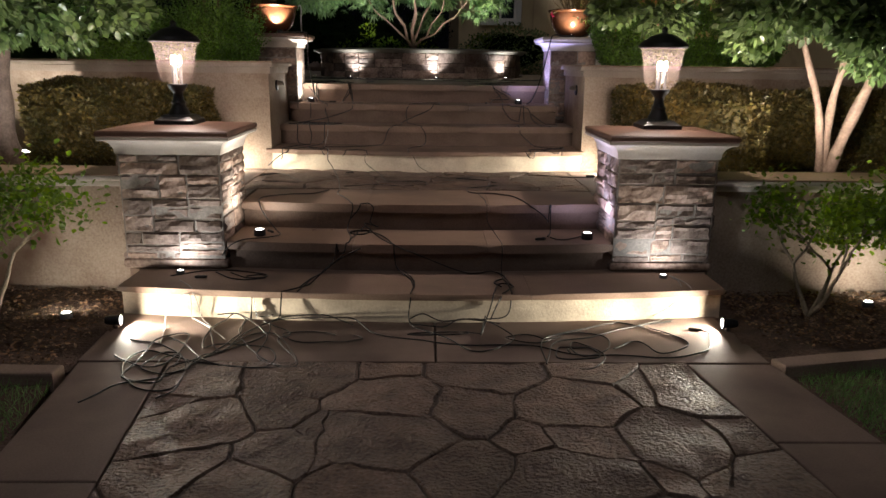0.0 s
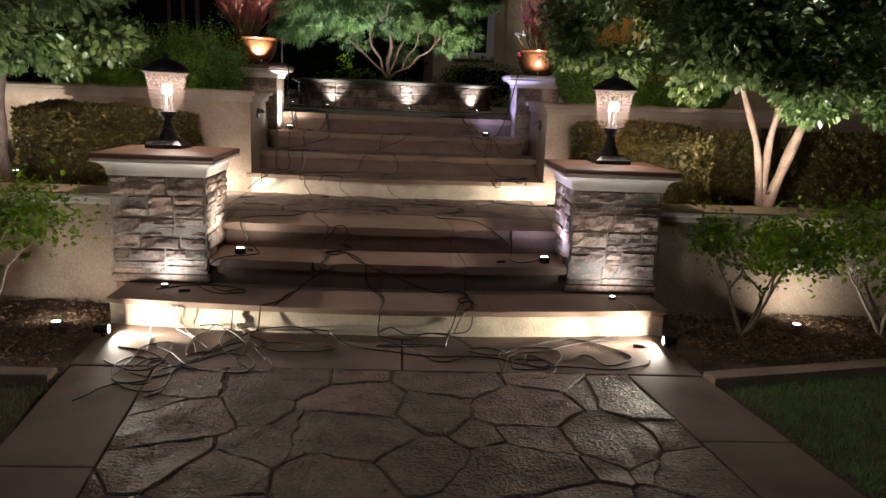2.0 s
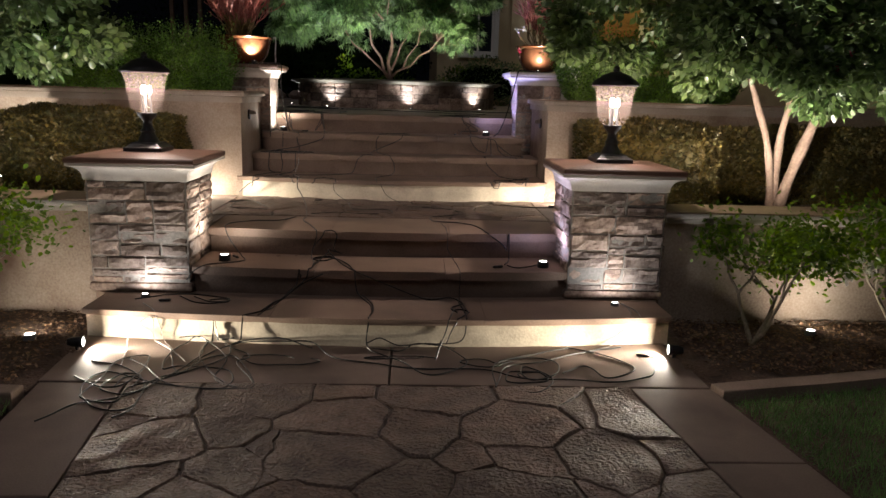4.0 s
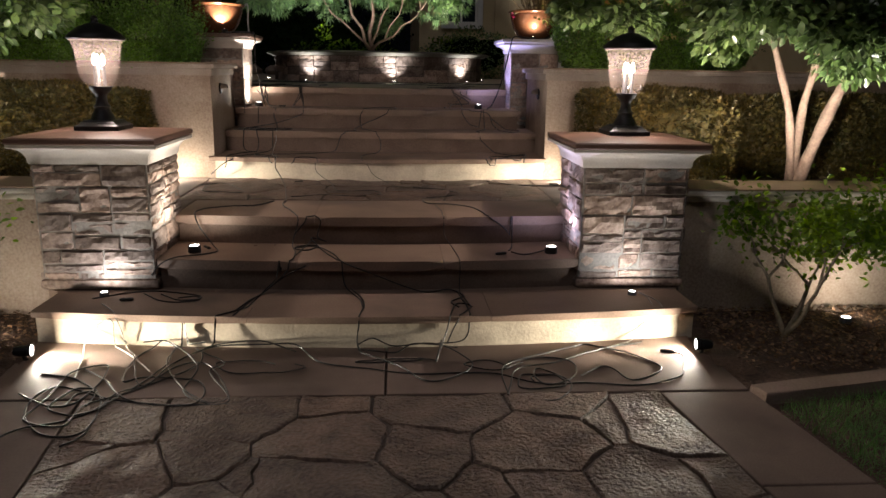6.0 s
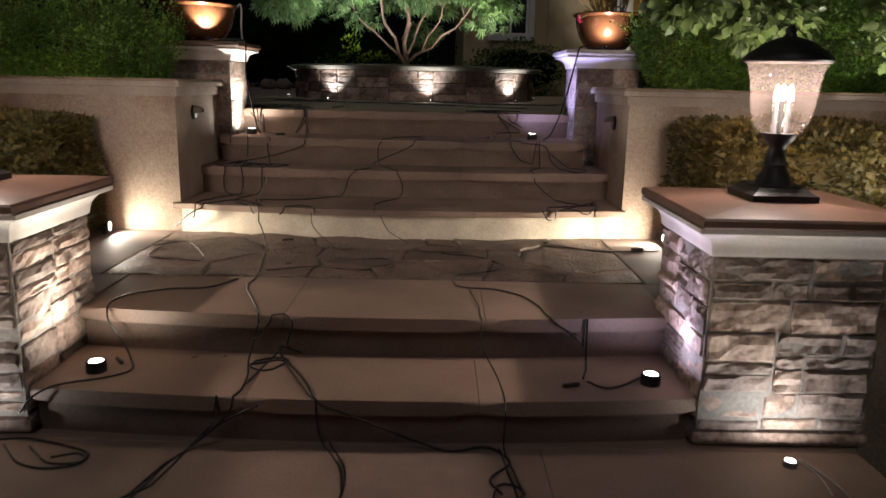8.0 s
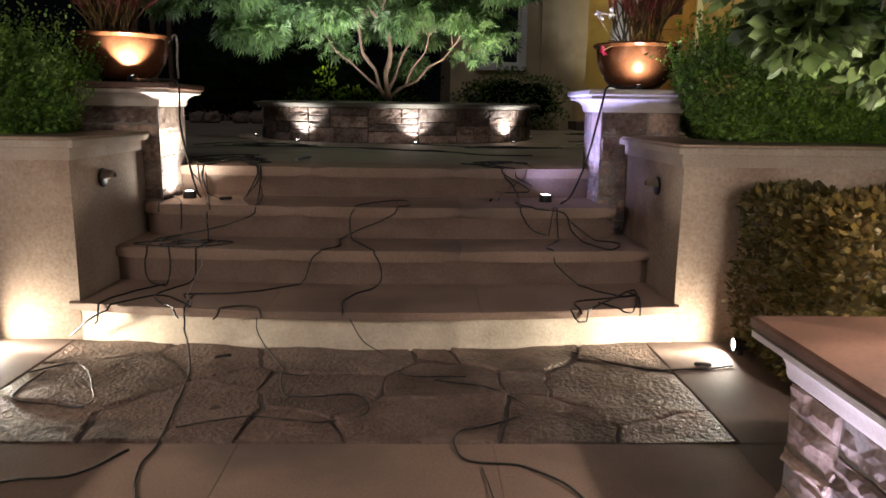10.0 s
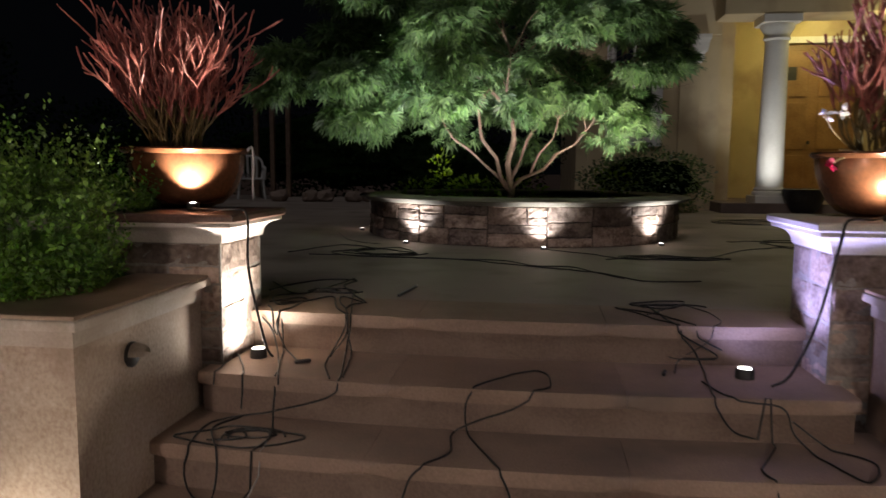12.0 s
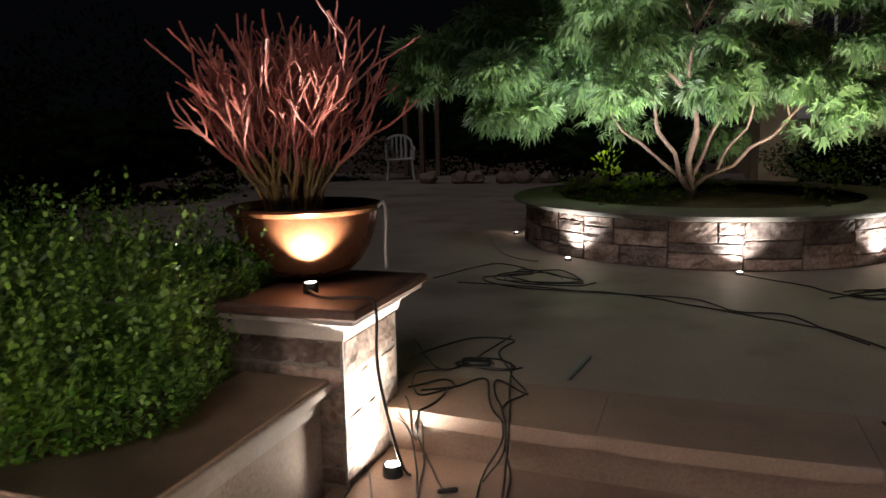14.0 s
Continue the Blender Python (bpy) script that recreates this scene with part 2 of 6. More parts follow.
def square_rings(levels, bm=None):
    """A moulding round a rectangle: levels of (half width, half depth, z)."""
    bm = bm or bmesh.new()
    rings = [[bm.verts.new((sx * w, sy * d, z)) for sx, sy in ((-1, -1), (1, -1), (1, 1), (-1, 1))] for w, d, z in levels]
    for a, b in zip(rings, rings[1:]):
        for i in range(4):
            bm.faces.new((a[i], a[(i + 1) % 4], b[(i + 1) % 4], b[i]))
    bm.faces.new(rings[0][::-1])
    bm.faces.new(rings[-1])
    return bm


def tube_arrays(points, radii, seg=6):
    """Vertices and faces of a tube along points."""
    pts = [Vector(p) for p in points]
    verts, faces = [], []
    up = Vector((0.13, 0.31, 1)).normalized()
    for i, p in enumerate(pts):
        d = (pts[min(i + 1, len(pts) - 1)] - pts[max(i - 1, 0)])
        d = d.normalized() if d.length > 1e-9 else Vector((0, 0, 1))
        s = d.cross(up)
        s = s.normalized() if s.length > 1e-4 else Vector((1, 0, 0))
        u = s.cross(d).normalized()
        r = radii[i] if isinstance(radii, (list, tuple)) else radii
        for k in range(seg):
            a = 2 * math.pi * k / seg
            verts.append(tuple(p + r * (math.cos(a) * s + math.sin(a) * u)))
    for i in range(len(pts) - 1):
        for k in range(seg):
            faces.append((i * seg + k, i * seg + (k + 1) % seg, (i + 1) * seg + (k + 1) % seg, (i + 1) * seg + k))
    faces.append(tuple(range(seg))[::-1])
    faces.append(tuple((len(pts) - 1) * seg + k for k in range(seg)))
    return verts, faces


def joined(name, pieces, material):
    """One mesh from many (verts, faces)."""
    vs, fs = [], []
    for v, f in pieces:
        o = len(vs)
        vs.extend(v)
        fs.extend(tuple(i + o for i in face) for face in f)
    me = bpy.data.meshes.new(name)
    me.from_pydata(vs, [], fs)
    me.materials.append(material)
    return me


def spline(points, step=0.03):
    """A smooth line through points."""
    p = [Vector(q) for q in points]
    p = [2 * p[0] - p[1]] + p + [2 * p[-1] - p[-2]]
    out = []
    for i in range(1, len(p) - 2):
        n = max(2, int((p[i + 1] - p[i]).length / step))
        for k in range(n):
            t = k / n
            out.append(0.5 * ((2 * p[i]) + (p[i + 1] - p[i - 1]) * t + (2 * p[i - 1] - 5 * p[i] + 4 * p[i + 1] - p[i + 2]) * t * t + (3 * p[i] - p[i - 1] - 3 * p[i + 1] + p[i + 2]) * t ** 3))
    out.append(p[-2])
    return out

# ---- levels ----
Z1, Z2, Z3, Z4, Z5, Z6, Z7 = 0.173, 0.346, 0.519, 0.692, 0.865, 1.038, 1.211


def bow(x, half, mid, end):
    return mid + (end - mid) * min(1.0, abs(x) / half) ** 2


def step_flight(level, x0, x1, mid, end, riser_y, back, under, cuts, label, pale=False):
    """A step: bowed treads with a round nosing on a set-back riser. cuts: joints between the tread slabs. pale: thin
    nosing, riser coloured as if lit.
    """
    half, centre = (x1 - x0) / 2, (x0 + x1) / 2
    thick = 0.036 if pale else 0.055
    step = new("step")
    tagged(step, label, "step", kind="structure")
    edges = [x0, *cuts, x1]
    for a, b in zip(edges, edges[1:]):
        xs = [a + 0.001 + (b - a - 0.002) * i / 8 for i in range(9)]
        outline = [(x, bow(x - centre, half, mid, end)) for x in xs] + [(b - 0.001, back), (a + 0.001, back)]
        bm = prism(outline, level - thick, level)
        nose = [e for e in bm.edges if all(v.co.y < back - 1e-4 for v in e.verts) and abs(e.verts[0].co.z - e.verts[1].co.z) < 1e-6]
        bmesh.ops.bevel(bm, geom=nose, offset=0.012 if pale else 0.022, segments=4, affect="EDGES", profile=0.5)
        part("tread", bm, M_tread, step, soft=True)
    xs = [x0 + 0.01 + (x1 - x0 - 0.02) * i / 60 for i in range(61)]
    bm = bmesh.new()
    rows = []
    for k in range(7):
        f = k / 6
        rows.append([bm.verts.new((x, bow(x - centre, half, mid, end) + riser_y + (0.008 * noise.fractal((x * 9, f * 4, level * 7), 0.8, 2, 4) if pale else 0.0), under + (level - thick - 0.0002 - under) * f)) for x in xs])
    for r0, r1 in zip(rows, rows[1:]):
        for i in range(60):
            bm.faces.new((r0[i], r0[i + 1], r1[i + 1], r1[i]))
    bk = [[bm.verts.new((x, back - 0.002, z)) for x in (x0 + 0.01, x1 - 0.01)] for z in (under, level - thick - 0.0002)]
    bm.faces.new((rows[0][0], rows[-1][0], bk[1][0], bk[0][0]))
    bm.faces.new((rows[0][-1], bk[0][1], bk[1][1], rows[-1][-1]))
    bm.faces.new((bk[0][0], bk[1][0], bk[1][1], bk[0][1]))
    part("riser", bm, M_riser_lit if pale else M_riser_shaded, step, soft=True)
    return step


# ---- ground ----
bm = bmesh.new()
bmesh.ops.create_grid(bm, x_segments=2, y_segments=2, size=300, matrix=Matrix.Translation((0, 0, -0.06)))
structure("ground", bm, M_soil, "dark bare garden earth all round", "ground")

AXIS = -0.118                        # the walk drifts sideways by this much a metre


def wx(x, y):
    return x + AXIS * (y - 4.2)


def strip(x0, x1, y0, y1, z0, z1, bevel=0.006):
    return prism([(wx(x0, y0), y0), (wx(x1, y0), y0), (wx(x1, y1), y1), (wx(x0, y1), y1)], z0, z1, bevel, 2)


walkbed = structure("walk_bed", strip(-1.22, 1.31, -6, 4.205, -0.055, -0.012, 0), M_mortar, "dark mortar bed of the flagstone walk", "pavement")
for x0, x1, joints in ((-1.645, -1.225, (4.2, 3.15, 1.9, 0.6, -0.8, -6)), (1.315, 1.735, (4.2, 3.43, 2.1, 0.9, -0.5, -6))):
    border = new("walk_border")
    tagged(border, "smooth brown concrete border strip beside the flagstones", "pavement", kind="structure")
    for ya, yb in zip(joints, joints[1:]):
        part("border_slab", strip(x0, x1, yb + 0.004, ya - 0.004, -0.055, 0.0), M_conc, border)
band = new("front_band")
tagged(band, "smooth concrete band below the lowest step", "pavement", kind="structure")
part("band_slab", prism([(-1.66, 4.212), (0.076, 4.212), (0.076, 5.0), (-1.72, 5.0)], -0.055, 0.0, 0.005), M_conc, band)
part("band_slab", prism([(0.086, 4.212), (1.735, 4.212), (1.72, 5.0), (0.086, 5.0)], -0.055, 0.0, 0.005), M_conc, band)

# lawns, beds and kerbs beside the walk
structure("lawn_soil_right", prism([(1.74, 4.09), (1.80, 3.6), (2.35, -6), (9, -6), (9, 4.8), (2.9, 4.33), (2.3, 4.20)], -0.055, -0.02), M_soil, "dark earth under the lawn", "ground")
structure("lawn_soil_left", prism([(-1.68, 3.97), (-9, 3.97), (-9, -6), (-0.5, -6), (-1.48, 3.0)], -0.055, -0.02), M_soil, "dark earth under the lawn", "ground")


def ribbon(line, width, z0, z1):
    left, right = [], []
    for i, (x, y) in enumerate(line):
        a, b = Vector(line[max(0, i - 1)]), Vector(line[min(len(line) - 1, i + 1)])
        d = (b - a).normalized()
        left.append((x - d.y * width / 2, y + d.x * width / 2))
        right.append((x + d.y * width / 2, y - d.x * width / 2))
    return prism(right + left[::-1], z0, z1, 0.012)


structure("kerb_right", ribbon([(1.74, 4.14), (2.0, 4.19), (2.3, 4.25), (2.9, 4.39), (4.0, 4.6), (8, 4.95)], 0.11, -0.055, 0.035), M_kerb, "low curved concrete lawn edging", "kerb")
structure("kerb_left", ribbon([(-1.66, 4.03), (-2.2, 4.03), (-4, 4.0), (-8, 3.9)], 0.11, -0.055, 0.035), M_kerb, "low concrete lawn edging", "kerb")


def lumpy(x0, x1, y0, y1, z, amp, nx, ny, seedv):
    bm = bmesh.new()
    g = [[bm.verts.new((x0 + (x1 - x0) * i / nx, y0 + (y1 - y0) * j / ny, z + amp * noise.fractal((x0 + (x1 - x0) * i / nx * 2.5, (y0 + (y1 - y0) * j / ny) * 2.5, seedv), 0.8, 2.0, 4))) for i in range(nx + 1)] for j in range(ny + 1)]
    for j in range(ny):
        for i in range(nx):
            bm.faces.new((g[j][i], g[j][i + 1], g[j + 1][i + 1], g[j + 1][i]))
    return bm


structure("bed_right", lumpy(1.70, 8, 4.2, 5.4, -0.005, 0.03, 120, 26, 1.0), M_soil, "mulched planting bed below the low wall", "bed", True)
structure("bed_left", lumpy(-8, -1.66, 4.03, 5.4, -0.005, 0.03, 120, 26, 2.0), M_soil, "mulched planting bed below the low wall", "bed", True)

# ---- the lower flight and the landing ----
core = structure("stair_core", box(-1.6, 1.6, 5.0, 8.35, -0.055, Z1 - 0.06), M_riser_shaded, "concrete body below the lower steps", "step")
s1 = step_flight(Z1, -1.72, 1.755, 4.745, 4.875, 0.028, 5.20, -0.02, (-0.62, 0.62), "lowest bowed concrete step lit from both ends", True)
part("tread", prism([(-1.72, 5.204), (1.755, 5.204), (1.81, 5.3), (1.81, 5.9), (-1.82, 5.9), (-1.82, 5.3)], Z1 - 0.055, Z1, 0.006), M_tread, s1)
part("step_cheek", box(-1.79, 1.77, 5.21, 5.88, -0.055, Z1 - 0.056), M_riser_shaded, s1)
step_flight(Z2, -1.20, 1.21, 5.19, 5.26, 0.03, 5.86, Z1 - 0.01, (-0.42, 0.40), "bowed brown concrete step between the stone piers")
step_flight(Z3, -1.20, 1.21, 5.58, 5.66, 0.03, 6.16, Z2 - 0.01, (-0.36, 0.44), "bowed brown concrete step at the landing's edge")
landing = structure("landing_bed", box(-1.86, 1.86, 5.9, 7.45, Z1, Z3 - 0.006), M_mortar, "mortar bed of the flagstone landing", "pavement")
sides = new("landing_border")
tagged(sides, "smooth concrete border round the landing flagstones", "pavement", kind="structure")
for a, b in ((-1.85, -1.345), (1.235, 1.85)):
    part("border_slab", box(a, b, 6.17, 7.205, Z3 - 0.03, Z3, 0.005), M_conc, sides)
for a, b in ((-1.85, -1.21), (1.20, 1.85)):
    part("border_slab", box(a, b, 5.86, 6.164, Z3 - 0.03, Z3, 0.005), M_conc, sides)

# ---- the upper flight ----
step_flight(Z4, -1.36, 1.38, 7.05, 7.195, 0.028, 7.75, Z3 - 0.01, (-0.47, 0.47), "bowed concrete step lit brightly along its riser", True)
step_flight(Z5, -1.34, 1.38, 7.54, 7.62, 0.03, 8.10, Z4 - 0.01, (-0.50, 0.40), "bowed brown concrete step between stucco walls")
step_flight(Z6, -1.28, 1.26, 7.87, 7.94, 0.03, 8.50, Z5 - 0.01, (-0.48, 0.42), "bowed brown concrete step between the upper piers")
step_flight(Z7, -1.28, 1.26, 8.31, 8.38, 0.03, 8.75, Z6 - 0.01, (-0.45, 0.38), "topmost concrete step at the patio's edge")
patio = new("patio")
tagged(patio, "wide smooth brown concrete patio before the house", "patio", kind="structure")
part("patio_slab", box(-9.5, 14, 8.7505, 22.0, 0.9, Z7), M_patio, patio)

# ---- retaining walls ----
def inset(outline, d):
    """The outline (anticlockwise) drawn in by d."""
    out, n = [], len(outline)
    for i in range(n):
        p0, p1, p2 = Vector(outline[i - 1]), Vector(outline[i]), Vector(outline[(i + 1) % n])
        e0, e1 = (p1 - p0).normalized(), (p2 - p1).normalized()
        n0, n1 = Vector((-e0.y, e0.x)), Vector((-e1.y, e1.x))
        q = p1 + d * (n0 + n1)
        out.append((q.x, q.y))
    return out


def garden_wall(name, body, cap, z0, z1, label):
    """A stucco wall on an angled outline with a coping in two mouldings and a brown top."""
    w = structure(name, prism(body, z0, z1 - 0.10), M_stucco, label, "wall")
    levels = prism(inset(cap, 0.028), z1 - 0.10, z1 - 0.045, 0.008)
    prism(cap, z1 - 0.0445, z1 - 0.012, 0.010, 3, levels)
    part("wall_cap", levels, M_wallcap, w, "pale moulded wall coping", True)
    part("coping_top", prism(inset(cap, 0.008), z1 - 0.0118, z1, 0.005), M_coping, w, "brown coping surface")
    return w


garden_wall("wall_upper_left", [(-9, 7.21), (-1.315, 7.21), (-1.315, 8.07), (-1.56, 8.07), (-1.56, 7.47), (-9, 7.47)],
            [(-9, 7.15), (-1.265, 7.15), (-1.265, 8.055), (-1.60, 8.055), (-1.60, 7.49), (-9, 7.49)], 0.3, 1.42, "beige stucco garden and stair wall with moulded coping")
garden_wall("wall_upper_right", [(1.362, 7.22), (9, 7.22), (9, 7.48), (1.60, 7.48), (1.60, 8.16), (1.362, 8.16)],
            [(1.312, 7.16), (9, 7.16), (9, 7.50), (1.64, 7.50), (1.64, 8.145), (1.312, 8.145)], 0.3, 1.42, "beige stucco garden and stair wall with moulded coping")
structure("raised_bed_left", box(-9, -1.60, 7.47, 8.75, 0.3, 1.385), M_soil_flat, "packed brown soil of the raised bed", "bed")
structure("raised_bed_right", box(1.64, 9, 7.48, 8.75, 0.3, 1.385), M_soil_flat, "packed brown soil of the raised bed", "bed")
for nm, a, b in (("low_wall_left", -8.0, -1.815), ("low_wall_right", 1.795, 8.0)):
    w = structure(nm, box(a, b, 5.36, 5.60, -0.05, 0.665), M_stucco, "low beige stucco retaining wall, water-stained", "wall")
    cap = bmesh.new()
    box(a, b, 5.325, 5.63, 0.666, 0.705, 0.01, cap)
    box(a, b, 5.29, 5.66, 0.7055, 0.735, 0.010, cap)
    part("coping_top", box(a, b, 5.294, 5.656, 0.7352, 0.748, 0.006), M_coping, w, "brown coping surface")
    part("wall_cap", cap, M_cap, w, "pale moulded wall coping", True)
structure("terrace_left", lumpy(-8, -1.86, 5.6, 7.22, 0.60, 0.025, 80, 24, 5.0), M_soil, "dark soil of the middle terrace", "bed", True)
structure("terrace_right", lumpy(1.86, 8, 5.6, 7.23, 0.60, 0.025, 80, 24, 6.0), M_soil, "dark soil of the middle terrace", "bed", True)
for nm, a, b in (("terrace_fill_left", -8, -1.862), ("terrace_fill_right", 1.862, 8)):
    structure(nm, box(a, b, 5.602, 7.205, -0.05, 0.55), M_soil, "earth of the middle terrace", "bed")


# ---- stone piers ----
def rock_face(w, h, d, seedv, bulge, relief=0.008):
    """A quarried stone: a block whose front is rough. Its front looks along -y, its lower left front corner is the origin."""
    e = 0.007
    slant = 1.1 * relief * noise.noise((seedv, 7.7, 1.9))
    us = [0.0, e] + [e + (w - 2 * e) * k / max(2, int(w / 0.03)) for k in range(1, max(2, int(w / 0.03)))] + [w - e, w]
    vs_ = [0.0, e] + [e + (h - 2 * e) * k / max(2, int(h / 0.025)) for k in range(1, max(2, int(h / 0.025)))] + [h - e, h]
    nx, nz = len(us) - 1, len(vs_) - 1
    verts, faces = [], []
    for j, v in enumerate(vs_):
        for i, u in enumerate(us):
            rim = i in (0, nx) or j in (0, nz)
            lift = bulge * 0.65 if rim else bulge
            ledge = noise.noise((u * 5 + seedv, v * 34 + seedv, 2.2))
            rough = 0.0 if rim else relief * (noise.fractal((u * 14 + seedv, v * 24, seedv * 1.7), 0.7, 2.1, 4) + (0.5 if ledge > 0.2 else -0.3 if ledge < -0.25 else 0.0)) + slant * (v / h - 0.5)
            jx = 0.007 * noise.noise((u * 16 + seedv, v * 30, 3.1))
            jz = 0.006 * noise.noise((u * 22, v * 20 + seedv, 8.4))
            verts.append((u + jx, -lift - rough, v + jz))
    base = len(verts)
    for j in range(nz):
        for i in range(nx):
            a = j * (nx + 1) + i
            faces.append((a, a + 1, a + nx + 2, a + nx + 1))
    ring = [i for i in range(nx + 1)] + [(j + 1) * (nx + 1) - 1 for j in range(1, nz + 1)] + [nz * (nx + 1) + i for i in range(nx - 1, -1, -1)] + [j * (nx + 1) for j in range(nz - 1, 0, -1)]
    for i in ring:
        verts.append((verts[i][0], d, verts[i][2]))
    n = len(ring)
    for k in range(n):
        faces.append((ring[k], base + k, base + (k + 1) % n, ring[(k + 1) % n]))
    return verts, faces


def ashlar(rnd, x, z, w, h, lo, hi):
    """Splits a face into stones of uneven sizes whose courses do not run through."""
    long, tall = rnd.uniform(2.4, 3.6) * hi, rnd.uniform(lo, hi)
    if h > tall * 1.35 and (h > 0.42 * w or w <= long):
        f = rnd.uniform(0.36, 0.64)
        return ashlar(rnd, x, z, w, h * f, lo, hi) + ashlar(rnd, x, z + h * f, w, h * (1 - f), lo, hi)
    if w > long:
        f = rnd.uniform(0.30, 0.70)
        return ashlar(rnd, x, z, w * f, h, lo, hi) + ashlar(rnd, x + w * f, z, w * (1 - f), h, lo, hi)
    return [(x, z, w, h)]


def stone_pier(name, label, at, half_x, half_y, height, cap_over, cap_h, seedv, lo=0.06, hi=0.115, sides=(0, 1, 2, 3)):
    """A pier of ledge stones with a coved stone cap and a dark top."""
    rnd = random.Random(seedv)
    p = thing(name, label, "pier", at, "stone piers")
    part("core", box(-half_x - 0.003, half_x + 0.003, -half_y - 0.003, half_y + 0.003, 0, height, 0), M_mortar_pale, p, "pale mortar joints")
    for s in sides:
        w = 2 * (half_x if s % 2 == 0 else half_y)
        dist = half_y if s % 2 == 0 else half_x
        turn = Matrix.Rotation(radians(90 * s), 4, "Z")
        for sx, sz, sw, sh in ashlar(rnd, -w / 2, 0.0, w, height, lo, hi):
            vf = rock_face(sw - 0.011, sh - 0.010, 0.03, rnd.uniform(0, 90), rnd.uniform(0.003, 0.017) if hi < 0.14 else rnd.uniform(0.003, 0.006), 0.010 if hi < 0.14 else 0.0035)
            ob = part("stone", joined("stone", [vf], M_stone), None, p)
            ob.matrix_basis = turn @ Matrix.Translation((sx + 0.0055, -dist, sz + 0.005))
    if hi < 0.14:
        part("footing", box(-half_x - 0.026, half_x + 0.026, -half_y - 0.026, half_y + 0.026, 0, 0.062, 0.024), M_stone, p, "rounded footing course", True)
    o, hx, hy = cap_over, half_x, half_y
    cove = [(hx + 0.012, hy + 0.012, height), (hx + 0.016, hy + 0.016, height + 0.012)]
    for k in range(1, 9):
        f = k / 8
        cove.append((hx + 0.016 + (o - 0.035) * (1 - math.cos(f * math.pi / 2)), hy + 0.016 + (o - 0.035) * (1 - math.cos(f * math.pi / 2)), height + 0.012 + (cap_h - 0.055) * math.sin(f * math.pi / 2)))
    cove += [(hx + o - 0.012, hy + o - 0.012, height + cap_h - 0.038), (hx + o - 0.012, hy + o - 0.012, height + cap_h - 0.022)]
    part("cap", square_rings(cove), M_cap, p, "pale coved cap stone", True)
    return p


def cap_slab(p, hx, hy, z, rise, material, label):
    lv = [(hx - 0.01, hy - 0.01, z), (hx, hy, z + 0.008), (hx, hy, z + 0.028), (hx - 0.008, hy - 0.008, z + 0.036), (0.12, 0.12, z + 0.036 + rise)]
    part("cap_top", square_rings(lv), material, p, label, False)


PL, PR = (-1.51, 5.53, Z1), (1.487, 5.53, Z1)
for at, sd, lab in ((PL, 11, "stacked ledge-stone pier with a dark tiled top, lit from below"), (PR, 23, "stacked ledge-stone pier with dark tiled top, violet light beside it")):
    p = stone_pier("stone_pier", lab, at, 0.297, 0.275, 0.70, 0.098, 0.13, sd)
    cap_slab(p, 0.382, 0.378, 0.809, 0.022, M_captop, "dark red-brown tiled top")
QL, QR = (-1.443, 8.275, 0.60), (1.425, 8.36, 0.60)
for at, sd, lab in ((QL, 37, "upper ledge-stone pier beside the top steps, lit white"), (QR, 53, "upper ledge-stone pier beside the top steps, lit violet")):
    p = stone_pier("stone_pier", lab, at, 0.218, 0.215, 0.95, 0.095, 0.11, sd, 0.09, 0.15)
    cap_slab(p, 0.317, 0.314, 1.038, 0.004, M_cap if at is QR else M_captop, "flat cap slab")

# ---- pier lanterns ----
def lantern(at):
    t = thing("pier_lantern", "black post lantern with seeded bell glass, lit, on a stone pier", "lantern", at, "pier lanterns")
    base = square_rings([(0.118, 0.118, 0), (0.118, 0.118, 0.022), (0.10, 0.10, 0.032), (0.085, 0.085, 0.045), (0.082, 0.082, 0.052)])
    part("base", base, M_black, t)
    part("stem", lathe([(0.066, 0.05), (0.058, 0.075), (0.044, 0.10), (0.04, 0.115), (0.046, 0.125), (0.034, 0.14), (0.028, 0.175), (0.031, 0.19), (0.046, 0.205), (0.058, 0.222), (0.06, 0.236)], 24), M_black, t, soft=True)
    glass = bmesh.new()
    lathe([(0.050, 0.232), (0.074, 0.245), (0.094, 0.275), (0.106, 0.32), (0.112, 0.37), (0.117, 0.42), (0.126, 0.46), (0.140, 0.488)], 40, bm=glass, caps=False)
    g = part("glass", glass, M_glass, t, "clear seeded glass bell", True)
    g.visible_shadow = False
    part("roof", lathe([(0.03, 0.535), (0.10, 0.522), (0.136, 0.492), (0.146, 0.484), (0.152, 0.490), (0.150, 0.500), (0.128, 0.522), (0.104, 0.536), (0.088, 0.55), (0.05, 0.566), (0.022, 0.574), (0.016, 0.586), (0.021, 0.596), (0.012, 0.608), (0.002, 0.614)], 32), M_black, t, "black domed iron roof", True)
    for a in (0, 120, 240):
        x, y = 0.026 * math.cos(radians(a)), 0.026 * math.sin(radians(a))
        part("candle_sleeve", lathe([(0.009, 0.236), (0.009, 0.35)], 10, (x, y, 0)), M_grey, t)
        part("candle_bulb", lathe([(0.005, 0.351), (0.010, 0.362), (0.011, 0.376), (0.007, 0.394), (0.002, 0.408)], 10, (x, y, 0)), M_flame, t, soft=True)
    bulb((at[0], at[1], at[2] + 0.412), 27.0, (1.0, 0.85, 0.765), 0.022)
    return t


lantern((PL[0], PL[1] - 0.02, Z1 + 0.867))
lantern((PR[0] - 0.01, PR[1] - 0.02, Z1 + 0.867))


